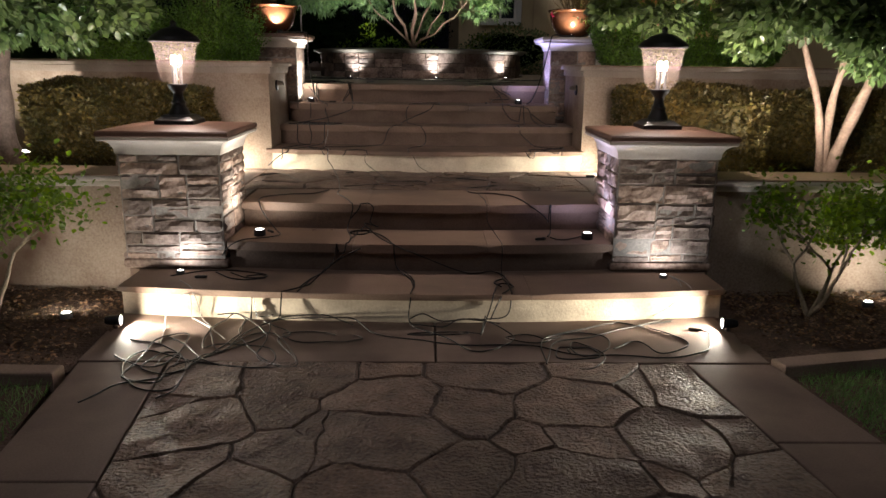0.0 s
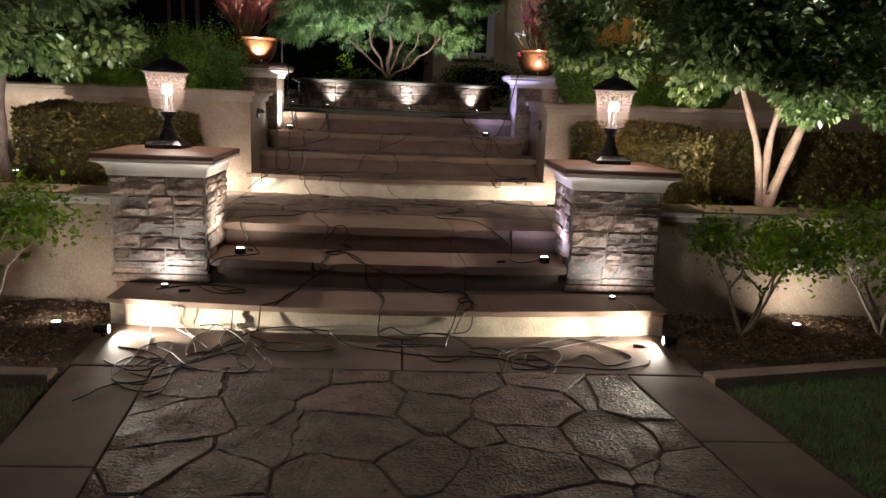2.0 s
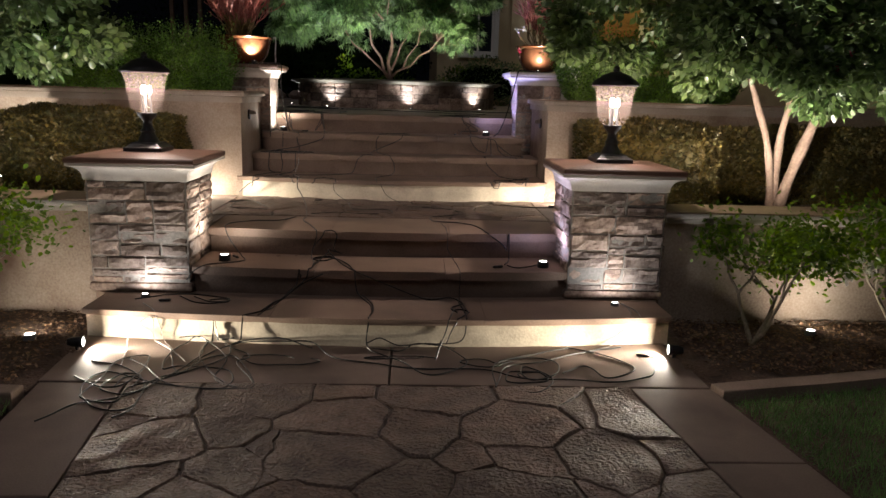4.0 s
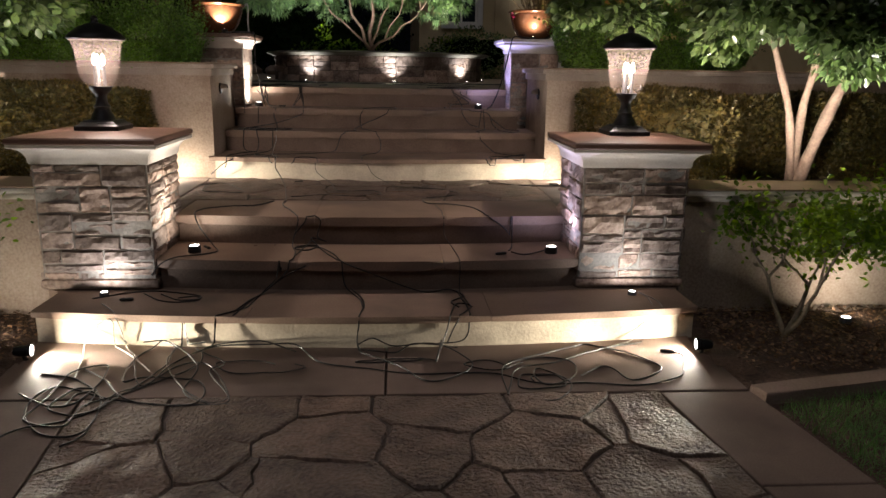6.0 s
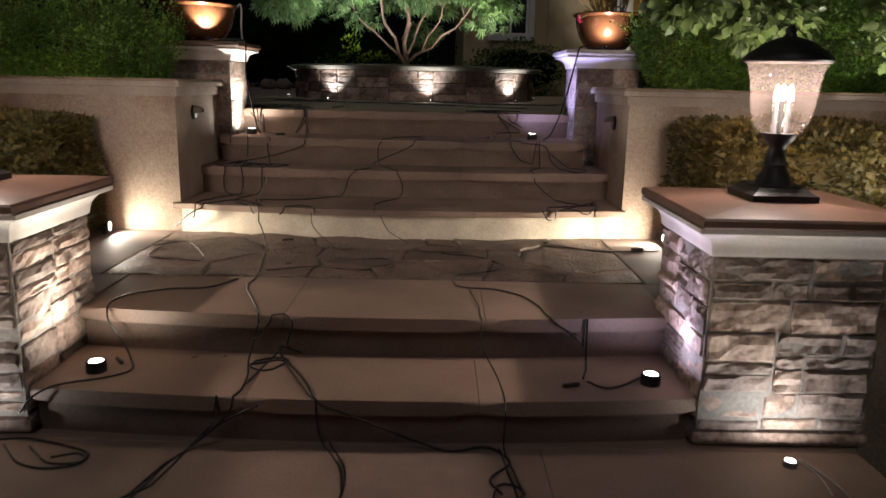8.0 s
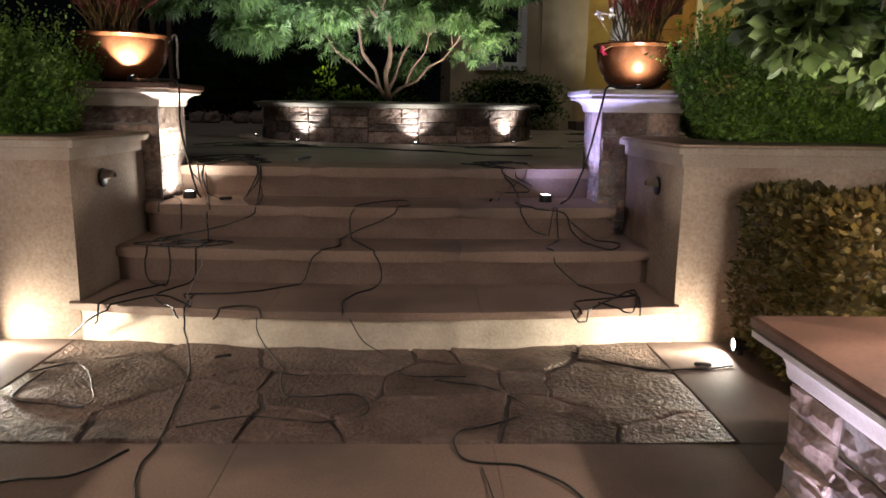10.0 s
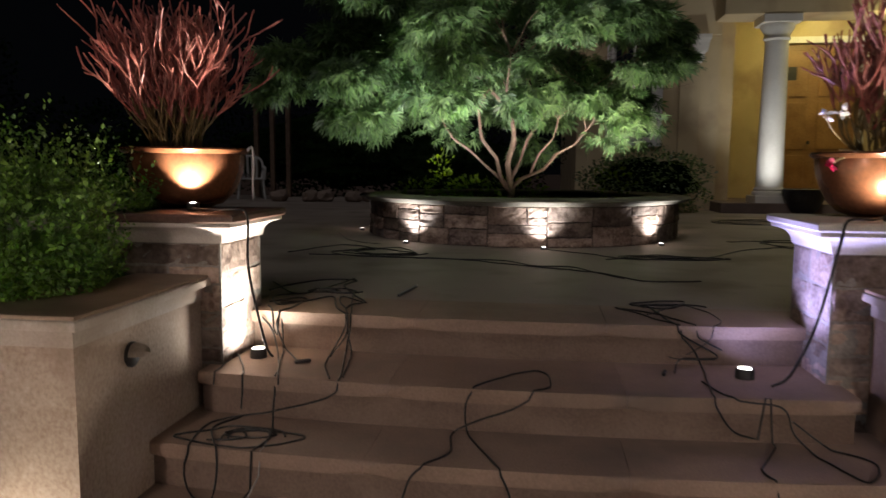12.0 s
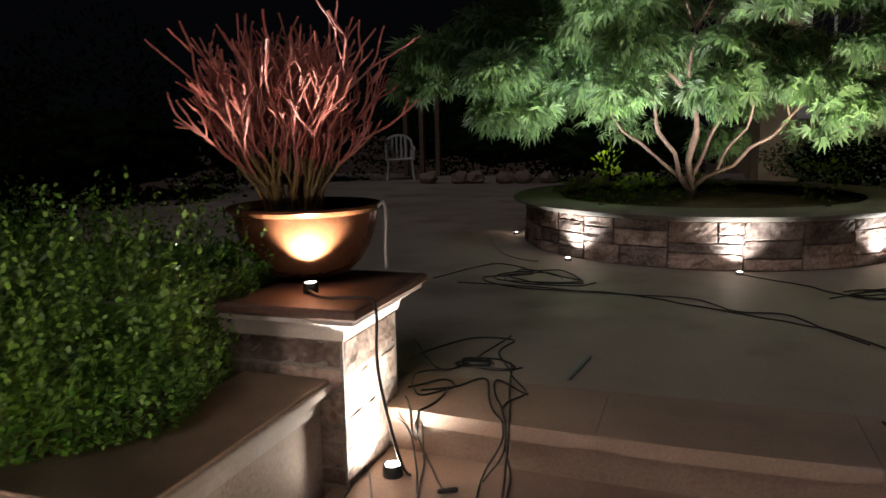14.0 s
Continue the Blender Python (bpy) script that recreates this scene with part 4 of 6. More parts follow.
for _a, _l in ((-74, 0.55), (-40, 0.82), (-13, 1.0), (13, 1.0), (40, 0.82), (74, 0.55)):
    _s, _c = math.sin(radians(_a)), math.cos(radians(_a))
    _o = len(_v)
    _v += [(0, 0, 0), (_s * _l * 0.5 + _c * 0.085, _c * _l * 0.5 - _s * 0.085, 0.03), (_s * _l, _c * _l, -0.14 * _l), (_s * _l * 0.5 - _c * 0.085, _c * _l * 0.5 + _s * 0.085, 0.03)]
    _f += [(_o, _o + 1, _o + 2, _o + 3)]
LEAF["maple"] = (_v, _f)


def leaf_mesh(name, places, ways, sizes, shape, material, seedv, flat=0.5, droop=0.0):
    """Leaves at places, that point along ways; one mesh."""
    rs = np.random.RandomState(seedv)
    lv, lf = LEAF[shape]
    lv = np.array(lv)
    n = len(places)
    d = ways / (np.linalg.norm(ways, axis=1, keepdims=True) + 1e-9)
    d[:, 2] -= droop
    d /= np.linalg.norm(d, axis=1, keepdims=True)
    up = np.tile(np.array([0, 0, 1.0]), (n, 1)) * flat + rs.normal(0, 0.5, (n, 3))
    s = np.cross(d, up)
    s /= np.linalg.norm(s, axis=1, keepdims=True) + 1e-9
    u = np.cross(s, d)
    sz = sizes[:, None, None]
    verts = places[:, None, :] + sz * (lv[None, :, 0:1] * s[:, None, :] + lv[None, :, 1:2] * d[:, None, :] + lv[None, :, 2:3] * u[:, None, :])
    verts = verts.reshape(-1, 3)
    k = len(lv)
    loops, starts, totals = [], [], []
    off = 0
    base = np.arange(n) * k
    idx = []
    for f in lf:
        idx.append(np.stack([base + i for i in f], axis=1))
    me = bpy.data.meshes.new(name)
    me.vertices.add(len(verts))
    me.vertices.foreach_set("co", verts.ravel())
    flat_idx = np.concatenate([a.ravel() for a in idx])
    counts = np.concatenate([np.full(len(a), a.shape[1]) for a in idx])
    me.loops.add(len(flat_idx))
    me.loops.foreach_set("vertex_index", flat_idx.astype(np.int32))
    me.polygons.add(len(counts))
    st = np.concatenate([[0], np.cumsum(counts)[:-1]])
    me.polygons.foreach_set("loop_start", st.astype(np.int32))
    me.update(calc_edges=True)
    me.validate()
    me.materials.append(material)
    return me


def clumps(rs, n, centre, radii, hollow=0.6, bumps=1.6, amp=0.25, lumps=14):
    """Points in the outer part of an uneven crown, with their outward ways, gathered in clumps."""
    c = np.array(centre)
    r = np.array(radii)
    dirs = rs.normal(0, 1, (n, 3))
    dirs /= np.linalg.norm(dirs, axis=1, keepdims=True)
    cl = rs.normal(0, 1, (lumps, 3))
    cl /= np.linalg.norm(cl, axis=1, keepdims=True)
    near = (dirs @ cl.T).max(axis=1)
    swell = 1 - amp + amp * 2 * np.clip((near - 0.75) / 0.25, 0, 1)
    rad = (hollow + (1 - hollow) * rs.random_sample(n) ** 0.6) * swell
    return c + dirs * rad[:, None] * r, dirs


def pads(rs, n, centre, radii, count, size, flat):
    """Points gathered in many small leafy pads spread through a crown, with gaps between them."""
    c, r = np.array(centre), np.array(radii)
    ps, ws = [], []
    for _ in range(count):
        d = rs.normal(0, 1, 3)
        d /= np.linalg.norm(d)
        mid = c + d * r * (0.35 + 0.62 * rs.random_sample() ** 0.5)
        k = max(6, int(n / count * rs.uniform(0.5, 1.5)))
        q = rs.normal(0, 1, (k, 3))
        q /= np.linalg.norm(q, axis=1, keepdims=True)
        s = size * rs.uniform(0.6, 1.35)
        ps.append(mid + q * rs.random_sample((k, 1)) ** 0.45 * np.array([s, s, s * flat]))
        ws.append(q * np.array([1, 1, flat]) + d * 0.5)
    return np.concatenate(ps), np.concatenate(ws)


def boxy(rs, n, x0, x1, y0, y1, z0, z1, wob, skin=0.05, power=7.0):
    """Points in the skin of a clipped hedge, with outward ways."""
    sx, sy, sz = x1 - x0, y1 - y0, z1 - z0
    areas = np.array([sx * sz, sx * sy, sy * sz, sy * sz, sx * sz * 0.25])
    which = rs.choice(5, n, p=areas / areas.sum())
    u, v = rs.random_sample(n), rs.random_sample(n)
    p = np.zeros((n, 3))
    w = np.zeros((n, 3))
    for k, (fx, fy, fz, wy) in enumerate(((None, y0, None, (0, -1, 0.3)), (None, None, z1, (0, 0, 1)), (x0, None, None, (-1, 0, 0.3)), (x1, None, None, (1, 0, 0.3)), (None, y1, None, (0, 1, 0.3)))):
        s = which == k
        a, b = u[s], v[s]
        if fy is not None:
            p[s] = np.stack([x0 + a * sx, np.full(s.sum(), fy), z0 + b * sz], 1)
        elif fz is not None:
            p[s] = np.stack([x0 + a * sx, y0 + b * sy, np.full(s.sum(), fz)], 1)
        else:
            p[s] = np.stack([np.full(s.sum(), fx), y0 + a * sy, z0 + b * sz], 1)
        w[s] = wy
    # round the edges of the block
    c = np.array([(x0 + x1) / 2, (y0 + y1) / 2, (z0 + z1) / 2])
    q = (p - c) / np.array([sx, sy, sz]) * 2
    k = np.maximum(1, (np.abs(q) ** power).sum(1) ** (1 / power))
    p = c + (p - c) / k[:, None] ** (np.array([0.25, 0.8, 0.8]) if power > 5 else np.array([0.6, 1.0, 1.0]))
    lump = np.array([noise.noise((float(a) * 3.1, float(b) * 3.1, float(d) * 3.1)) for a, b, d in p])
    p += w * (lump * wob)[:, None]
    p -= w * (rs.random_sample(n) ** 2 * skin)[:, None]
    return p, w + rs.normal(0, 0.75, (n, 3))


def branch(out, rnd, p, d, length, r, depth, maxd, wander, fork, tips, lift=0.05):
    pts, rad = [p], [r]
    n = 5
    for k in range(n):
        d = (d + Vector((rnd.gauss(0, wander), rnd.gauss(0, wander), lift + rnd.gauss(0, wander * 0.6)))).normalized()
        p = p + d * length / n
        pts.append(p)
        rad.append(r * (1 - 0.4 * (k + 1) / n))
    out.append(tube_arrays(pts, rad, 8 if depth == 0 else 5))
    if depth >= maxd:
        tips.append((p, d))
        return
    for k in range(rnd.choice(fork)):
        side = Vector((rnd.gauss(0, 1), rnd.gauss(0, 1), rnd.gauss(0, 0.5))).normalized()
        branch(out, rnd, p, (d + 0.75 * side).normalized(), length * rnd.uniform(0.6, 0.85), r * 0.6, depth + 1, maxd, wander, fork, tips, lift)


def inner_mass(centre, radii, seedv, scale=0.8):
    bm = bmesh.new()
    bmesh.ops.create_icosphere(bm, subdivisions=4, radius=1)
    for v in bm.verts:
        k = scale * (1 + 0.3 * noise.fractal(v.co * 2.2 + Vector((seedv, 0, 0)), 0.8, 2, 3))
        v.co = Vector((centre[0] + v.co.x * radii[0] * k, centre[1] + v.co.y * radii[1] * k, centre[2] + v.co.z * radii[2] * k))
    return bm


def tree(name, label, at, trunks, crowns, leaf_n, leaf_size, shape, m_leaf, m_bark, seedv, limbs=True, droop=0.15, flowers=0, pad=(0.24, 0.75, 0.055)):
    """Tapered trunks from at to their tops, limbs into the crowns, and leaves in clumps."""
    rnd, rs = random.Random(seedv), np.random.RandomState(seedv)
    t = thing(name, label, "tree", at)
    base = Vector(at)
    wood, tips = [], []
    for line, r in trunks:
        pts = spline([Vector(q) - base for q in line], 0.08)
        n = len(pts)
        wood.append(tube_arrays(pts, [r * (1.25 - 0.65 * i / n) * (1 + 0.12 * math.sin(i * 1.3)) for i in range(n)], 12))
        if limbs:
            d = (pts[-1] - pts[-3]).normalized()
            for _ in range(4):
                side = Vector((rnd.gauss(0, 1), rnd.gauss(0, 1), 0.2)).normalized()
                branch(wood, rnd, pts[-1], (d + 0.9 * side).normalized(), rnd.uniform(0.45, 0.7), r * 0.5, 1, 3, 0.18, (2, 3), tips)
    part("trunk", smooth(joined("trunk", wood, m_bark)), None, t)
    ps, ws = [], []
    tot = sum(c[2] for c in crowns)
    for c, r, share, hollow in crowns:
        p, w = pads(rs, int(leaf_n * share / tot), Vector(c) - base, r, max(6, int(r[0] * r[1] * r[2] / pad[2] * 2.2)), pad[0], pad[1])
        ps.append(p)
        ws.append(w)
    p, w = np.concatenate(ps), np.concatenate(ws) + rs.normal(0, 0.7, (sum(map(len, ws)), 3))
    part("crown", leaf_mesh("crown", p, w, leaf_size * rs.uniform(0.6, 1.25, len(p)), shape, m_leaf, seedv, 0.9, droop), None, t)
    if flowers:
        k = rs.choice(len(p), flowers)
        fp = np.repeat(p[k], 6, axis=0)
        part("blossom", leaf_mesh("blossom", fp, rs.normal(0, 1, (len(fp), 3)), np.full(len(fp), 0.028), "oval", M_petal, seedv), None, t, "small pink blossoms")
    return t


# guava-like trees on the middle terrace
tree("multi_stem_tree", "multi-trunk evergreen tree with pale bark, lit from below", (2.95, 6.45, 0.58),
     [([(3.06, 6.45, 0.56), (2.99, 6.35, 0.80), (2.85, 6.2, 1.15), (2.69, 6.1, 1.45), (2.52, 6.0, 1.75)], 0.027),
      ([(3.07, 6.45, 0.56), (3.02, 6.34, 0.85), (2.95, 6.2, 1.2), (2.92, 6.05, 1.5), (2.89, 6.0, 1.9)], 0.027),
      ([(3.09, 6.43, 0.56), (3.1, 6.3, 0.85), (3.13, 6.15, 1.2), (3.14, 5.98, 1.5), (3.21, 5.9, 1.9)], 0.038)],
     [((2.65, 5.55, 1.70), (1.0, 0.7, 0.24), 3.6, 0.4), ((3.7, 5.6, 1.72), (1.0, 0.8, 0.26), 3, 0.4), ((1.62, 6.35, 2.0), (0.55, 0.4, 0.34), 1.8, 0.4), ((2.6, 5.6, 2.12), (1.2, 0.8, 0.68), 5, 0.4), ((3.6, 5.7, 2.15), (1.2, 0.9, 0.75), 5, 0.4), ((1.98, 5.5, 2.2), (0.62, 0.5, 0.45), 1.3, 0.35), ((1.75, 5.6, 2.65), (0.75, 0.6, 0.5), 2, 0.4), ((1.36, 5.75, 2.36), (0.5, 0.45, 0.34), 1.7, 0.4), ((2.9, 5.8, 2.85), (1.8, 0.9, 0.75), 4, 0.5)],
     60000, 0.062, "oval", M_leaf_tree, M_bark, 31, flowers=110, pad=(0.22, 0.7, 0.034))
tree("evergreen_tree", "evergreen tree with glossy leaves, lit from below", (-3.05, 6.35, 0.58),
     [([(-3.05, 6.35, 0.56), (-3.05, 6.3, 1.0), (-2.98, 6.25, 1.5), (-2.9, 6.2, 2.0)], 0.07), ([(-3.12, 6.35, 0.56), (-3.3, 6.3, 1.0), (-3.5, 6.25, 1.6)], 0.05)],
     [((-2.6, 5.85, 1.92), (0.95, 0.75, 0.42), 6, 0.4), ((-2.7, 5.95, 2.3), (1.0, 0.85, 0.5), 5, 0.45), ((-3.6, 6.0, 2.35), (0.9, 0.9, 0.8), 3, 0.45), ((-2.15, 6.0, 2.3), (0.45, 0.45, 0.42), 1.4, 0.4), ((-2.9, 6.2, 3.0), (1.2, 0.9, 0.7), 3, 0.5)],
     30000, 0.07, "oval", M_leaf_tree, M_bark_dark, 47, pad=(0.22, 0.7, 0.038))
spotlight((2.60, 5.72, 0.60), (2.95, 5.65, 2.0), 24, WHITE, "black spike spotlight under the evergreen tree")
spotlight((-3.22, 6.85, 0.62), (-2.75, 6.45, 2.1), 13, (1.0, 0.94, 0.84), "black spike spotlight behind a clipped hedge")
spotlight((-2.62, 5.75, 0.62), (-2.5, 5.8, 2.2), 9, COOL, "black spike spotlight under the evergreen tree")

# maple in the round planter
tb = Vector((-0.21, 12.72, Z7 + P_H))
tree("japanese_maple", "green laceleaf maple spreading from a round planter, lit from below", tuple(tb),
     [([tb, tb + Vector((0.01, 0.0, 0.12)), tb + Vector((-0.03, -0.05, 0.35)), tb + Vector((0.03, -0.1, 0.6)), tb + Vector((0.0, -0.1, 0.85))], 0.030),
      ([tb + Vector((0, 0, 0.1)), tb + Vector((0.12, -0.05, 0.22)), tb + Vector((0.33, -0.1, 0.31)), tb + Vector((0.45, -0.12, 0.46)), tb + Vector((0.62, -0.1, 0.55)), tb + Vector((0.74, -0.1, 0.70))], 0.016),
      ([tb + Vector((0, 0, 0.08)), tb + Vector((-0.10, -0.05, 0.22)), tb + Vector((-0.14, -0.12, 0.42)), tb + Vector((-0.28, -0.15, 0.60)), tb + Vector((-0.32, -0.2, 0.9))], 0.020),
      ([tb + Vector((0, 0, 0.2)), tb + Vector((0.10, 0.05, 0.42)), tb + Vector((0.16, 0.0, 0.6)), tb + Vector((0.32, 0.0, 0.85))], 0.016),
      ([tb + Vector((-0.04, 0, 0.16)), tb + Vector((-0.2, -0.1, 0.30)), tb + Vector((-0.44, -0.15, 0.52)), tb + Vector((-0.58, -0.2, 0.62)), tb + Vector((-0.72, -0.2, 0.86))], 0.013),
      ([tb + Vector((0.2, -0.06, 0.26)), tb + Vector((0.28, -0.12, 0.46)), tb + Vector((0.42, -0.16, 0.62)), tb + Vector((0.46, -0.16, 0.8))], 0.011)],
     [((-0.5, 12.3, 3.3), (1.62, 1.15, 0.95), 5.5, 0.3), ((-1.65, 12.1, 2.75), (0.85, 0.8, 0.5), 3.2, 0.25), ((-1.2, 12.3, 3.5), (0.9, 0.8, 0.6), 2.0, 0.3), ((-0.9, 11.9, 2.75), (0.75, 0.6, 0.40), 0.8, 0.35), ((0.68, 12.3, 2.9), (0.7, 0.75, 0.55), 2, 0.4), ((-1.2, 12.75, 2.35), (0.6, 0.45, 0.28), 0.5, 0.3), ((0.62, 12.35, 2.35), (0.5, 0.4, 0.22), 0.45, 0.3), ((-0.35, 13.3, 2.3), (1.1, 0.3, 0.35), 1.0, 0.3), ((0.3, 11.8, 2.9), (0.9, 0.6, 0.45), 0.8, 0.3), ((-0.3, 12.4, 4.1), (1.3, 1.0, 0.7), 2, 0.5)],
     14500, 0.14, "maple", M_leaf_maple, M_bark, 63, droop=0.6, pad=(0.27, 0.5, 0.075))
rs = np.random.RandomState(71)
under = thing("underplanting", "low yellow-green shrubs in the round planter", "plant", (PC.x, PC.y, Z7 + P_H))
pp, ww = [], []
for c, r, n in (((-0.80, -0.35, 0.16), (0.13, 0.13, 0.30), 170), ((-0.50, -0.30, 0.10), (0.26, 0.2, 0.18), 220), ((0.95, 0.2, 0.12), (0.2, 0.2, 0.24), 150), ((-1.1, -0.1, 0.06), (0.2, 0.22, 0.14), 160), ((-0.1, 0.35, 0.08), (0.5, 0.2, 0.16), 200)):
    a, b = clumps(rs, n, c, r, 0.3)
    pp.append(a)
    ww.append(b)
part("foliage", leaf_mesh("foliage", np.concatenate(pp), np.concatenate(ww), rs.uniform(0.03, 0.06, sum(map(len, pp))), "oval", M_leaf_rose, 72), None, under)


# clipped hedges and box bushes
def hedge(name, label, blocks, n, size, shape, m_leaf, seedv, wob, shoots=0):
    rs = np.random.RandomState(seedv)
    b0 = blocks[0]
    t = thing(name, label, "hedge", ((b0[0] + b0[1]) / 2, (b0[2] + b0[3]) / 2, b0[4]))
    o = np.array(t.matrix_basis.translation)
    ps, ws = [], []
    core = bmesh.new()
    vol = [(b[1] - b[0]) * (b[5] - b[4]) for b in blocks]
    for b, v in zip(blocks, vol):
        p, w = boxy(rs, int(n * v / sum(vol)), *b, wob, 0.09, 3.2 if shoots else 7.0)
        if shoots:
            k = rs.choice(len(p), shoots)
            d = np.array([0, -0.1, 1.0]) + w[k] * 0.35 + rs.normal(0, 0.2, (shoots, 3))
            d /= np.linalg.norm(d, axis=1, keepdims=True)
            long = rs.uniform(0.5, 1.7, (shoots, 1))
            for f in range(11):
                ps.append(p[k] + d * (0.017 * f * long) - o)
                ws.append(d * 0.7 + rs.normal(0, 0.7, (shoots, 3)))
        ps.append(p - o)
        ws.append(w)
        g = 0.22 if shoots else 0.09
        box(b[0] + g - o[0], b[1] - g - o[0], b[2] + g - o[1], b[3] - g - o[1], b[4] - o[2], b[5] - g - o[2], 0.05, core)
    part("twig_core", core, m_leaf, t, "shaded leafy inside")
    p = np.concatenate(ps)
    part("foliage", leaf_mesh("foliage", p, np.concatenate(ws), size * rs.uniform(0.6, 1.3, len(p)), shape, m_leaf, seedv, 0.6), None, t)
    return t


hedge("clipped_hedge", "clipped olive-brown hedge before the stucco wall", [(1.58, 2.55, 6.25, 7.12, 0.55, 1.26), (2.40, 4.6, 6.78, 7.12, 0.55, 1.24)], 42000, 0.034, "small", M_leaf_hedge, 81, 0.07)
hedge("clipped_hedge", "clipped olive-brown hedge before the stucco wall", [(-3.0, -1.72, 6.4, 7.12, 0.55, 1.24)], 32000, 0.034, "small", M_leaf_hedge, 83, 0.07)
hedge("box_bush", "bushy green boxwood with bright new shoots in the raised bed", [(-3.15, -1.58, 7.20, 8.45, 1.26, 1.80)], 46000, 0.0205, "oval", M_leaf_box, 85, 0.17, 1700)
hedge("box_bush", "bushy dark green boxwood in the raised bed", [(1.62, 3.2, 7.42, 8.5, 1.36, 1.88)], 25000, 0.025, "oval", M_leaf_box, 87, 0.17, 1700)
hedge("box_bush", "dense boxwood further along the raised bed, shade in its leaf colour", [(-5.6, -3.0, 7.9, 8.7, 1.37, 2.2)], 9000, 0.04, "small", M_leaf_shaded, 88, 0.12)


# rose bushes in the lower beds
def rose(at, seedv, spread, height, n, canes):
    rnd, rs = random.Random(seedv), np.random.RandomState(seedv)
    t = thing("rose_bush", "open rose bush with bright green leaves on bare canes", "shrub", at, "rose bushes")
    wood, tips = [], []
    for k in range(canes):
        a = 2 * math.pi * k / canes + rnd.uniform(-0.4, 0.4)
        branch(wood, rnd, Vector((0, 0, -0.01)), Vector((0.55 * spread * math.cos(a), 0.4 * spread * math.sin(a), 1)).normalized(), height * 0.48, 0.016, 0, 2, 0.13, (2, 2, 3), tips, 0.0)
    part("cane", smooth(joined("cane", wood, M_twig)), None, t)
    ps, ws = [], []
    for p, d in tips:
        k = n // len(tips)
        q = np.array(p) + rs.normal(0, 0.095, (k, 3)) * np.array([1, 1, 0.8])
        ps.append(q)
        ws.append(rs.normal(0, 1, (k, 3)) + np.array(d) * 0.4)
    p = np.concatenate(ps)
    part("foliage", leaf_mesh("foliage", p, np.concatenate(ws), rs.uniform(0.026, 0.055, len(p)), "oval", M_leaf_rose, seedv, 0.9, 0.2), None, t)
    return t


rose((2.27, 4.90, 0.0), 101, 1.2, 0.70, 2900, 3)
rose((3.25, 4.95, 0.0), 107, 1.2, 0.75, 2600, 4)
rose((-2.42, 4.85, 0.0), 103, 1.1, 0.80, 2300, 3)
rs = np.random.RandomState(19)
for bx, bz in ((2.84, 0.56), (2.92, 0.50), (2.78, 0.45)):
    wr = thing("white_rose", "open white rose blossom on a rose bush", "flower", (bx, 4.86, bz), "white roses")
    part("petals", leaf_mesh("petals", rs.normal(0, 0.012, (26, 3)), rs.normal(0, 1, (26, 3)) + np.array([0, -0.4, 0.4]), np.full(26, 0.045), "oval", M_petal_white, 20), None, wr)
for x, y, aim in ((2.72, 5.06, (3.05, 5.36, 0.66)), (-1.98, 4.78, (-2.12, 5.36, 0.42))):
    puck((x, y, 0.012), "small round grey uplight, lit, in the mulch bed", 0.032, 0.034, M_grey)
    disc((x, y, 0.052), aim, 3.0, (1.0, 0.92, 0.80), 0.05)

# far greenery round the patio
for at, rad, n, sd in (((-8.5, 11.5, 1.9), (1.8, 1.6, 1.7), 5000, 209), ((-9.5, 15.5, 2.0), (2.4, 2.2, 1.9), 5000, 211), ((-8.6, 19.5, 2.0), (2.2, 1.2, 1.5), 4000, 213), ((-4.5, 22.0, 2.3), (3.4, 0.9, 1.5), 5000, 201), ((-1.5, 19.6, 1.9), (1.9, 0.7, 0.9), 3000, 205), ((1.75, 17.0, 1.68), (0.95, 0.42, 0.5), 3200, 207)):
    rs = np.random.RandomState(sd)
    t = thing("background_shrub", "dense shrub at the patio's edge, shade put into its colour", "shrub", (at[0], at[1], Z7), "background shrubs")
    c = (0, 0, at[2] - Z7)
    p, w = clumps(rs, n, c, rad, 0.7)
    p[:, 2] = np.maximum(p[:, 2], 0.01)
    # core takes the near-black leaf colour as shade behind the leaves
    part("twig_core", inner_mass(c, (rad[0] * 0.9, rad[1] * 0.9, min(rad[2], c[2]) * 0.95), sd), M_leaf_shaded, t)
    part("foliage", leaf_mesh("foliage", p, w + rs.normal(0, 0.6, w.shape), rs.uniform(0.06, 0.12, n) * (0.6 if sd == 207 else 1), "oval", M_leaf_tree if sd == 207 else M_leaf_shaded, sd), None, t)

# lawn and bark chips
rs = np.random.RandomState(7)


def blades(name, n, inside, x0, x1, y0, y1, label):
    p = np.stack([rs.uniform(x0, x1, n), rs.uniform(y0, y1, n), np.full(n, -0.022)], 1)
    p = p[inside(p[:, 0], p[:, 1])]
    w = rs.normal(0, 0.45, p.shape) + np.array([0, 0, 1.0])
    ob = part(name, leaf_mesh(name, p, w, rs.uniform(0.03, 0.06, len(p)) * 1.2, "blade", M_grass, 9, 0.0), None)
    return tagged(ob, label, "lawn", kind="stuff")


blades("lawn_grass", 60000, lambda x, y: (x > 1.77 - 0.118 * (y - 4.2)) & (y < 4.04 + 0.23 * (x - 1.74)), 1.76, 4.6, 1.2, 4.6, "short dark green lawn grass")
blades("lawn_grass", 14000, lambda x, y: (x < -1.68 - 0.118 * (y - 4.2)) & (y < 3.95), -3.2, -1.3, 1.8, 3.96, "short dark green lawn grass")


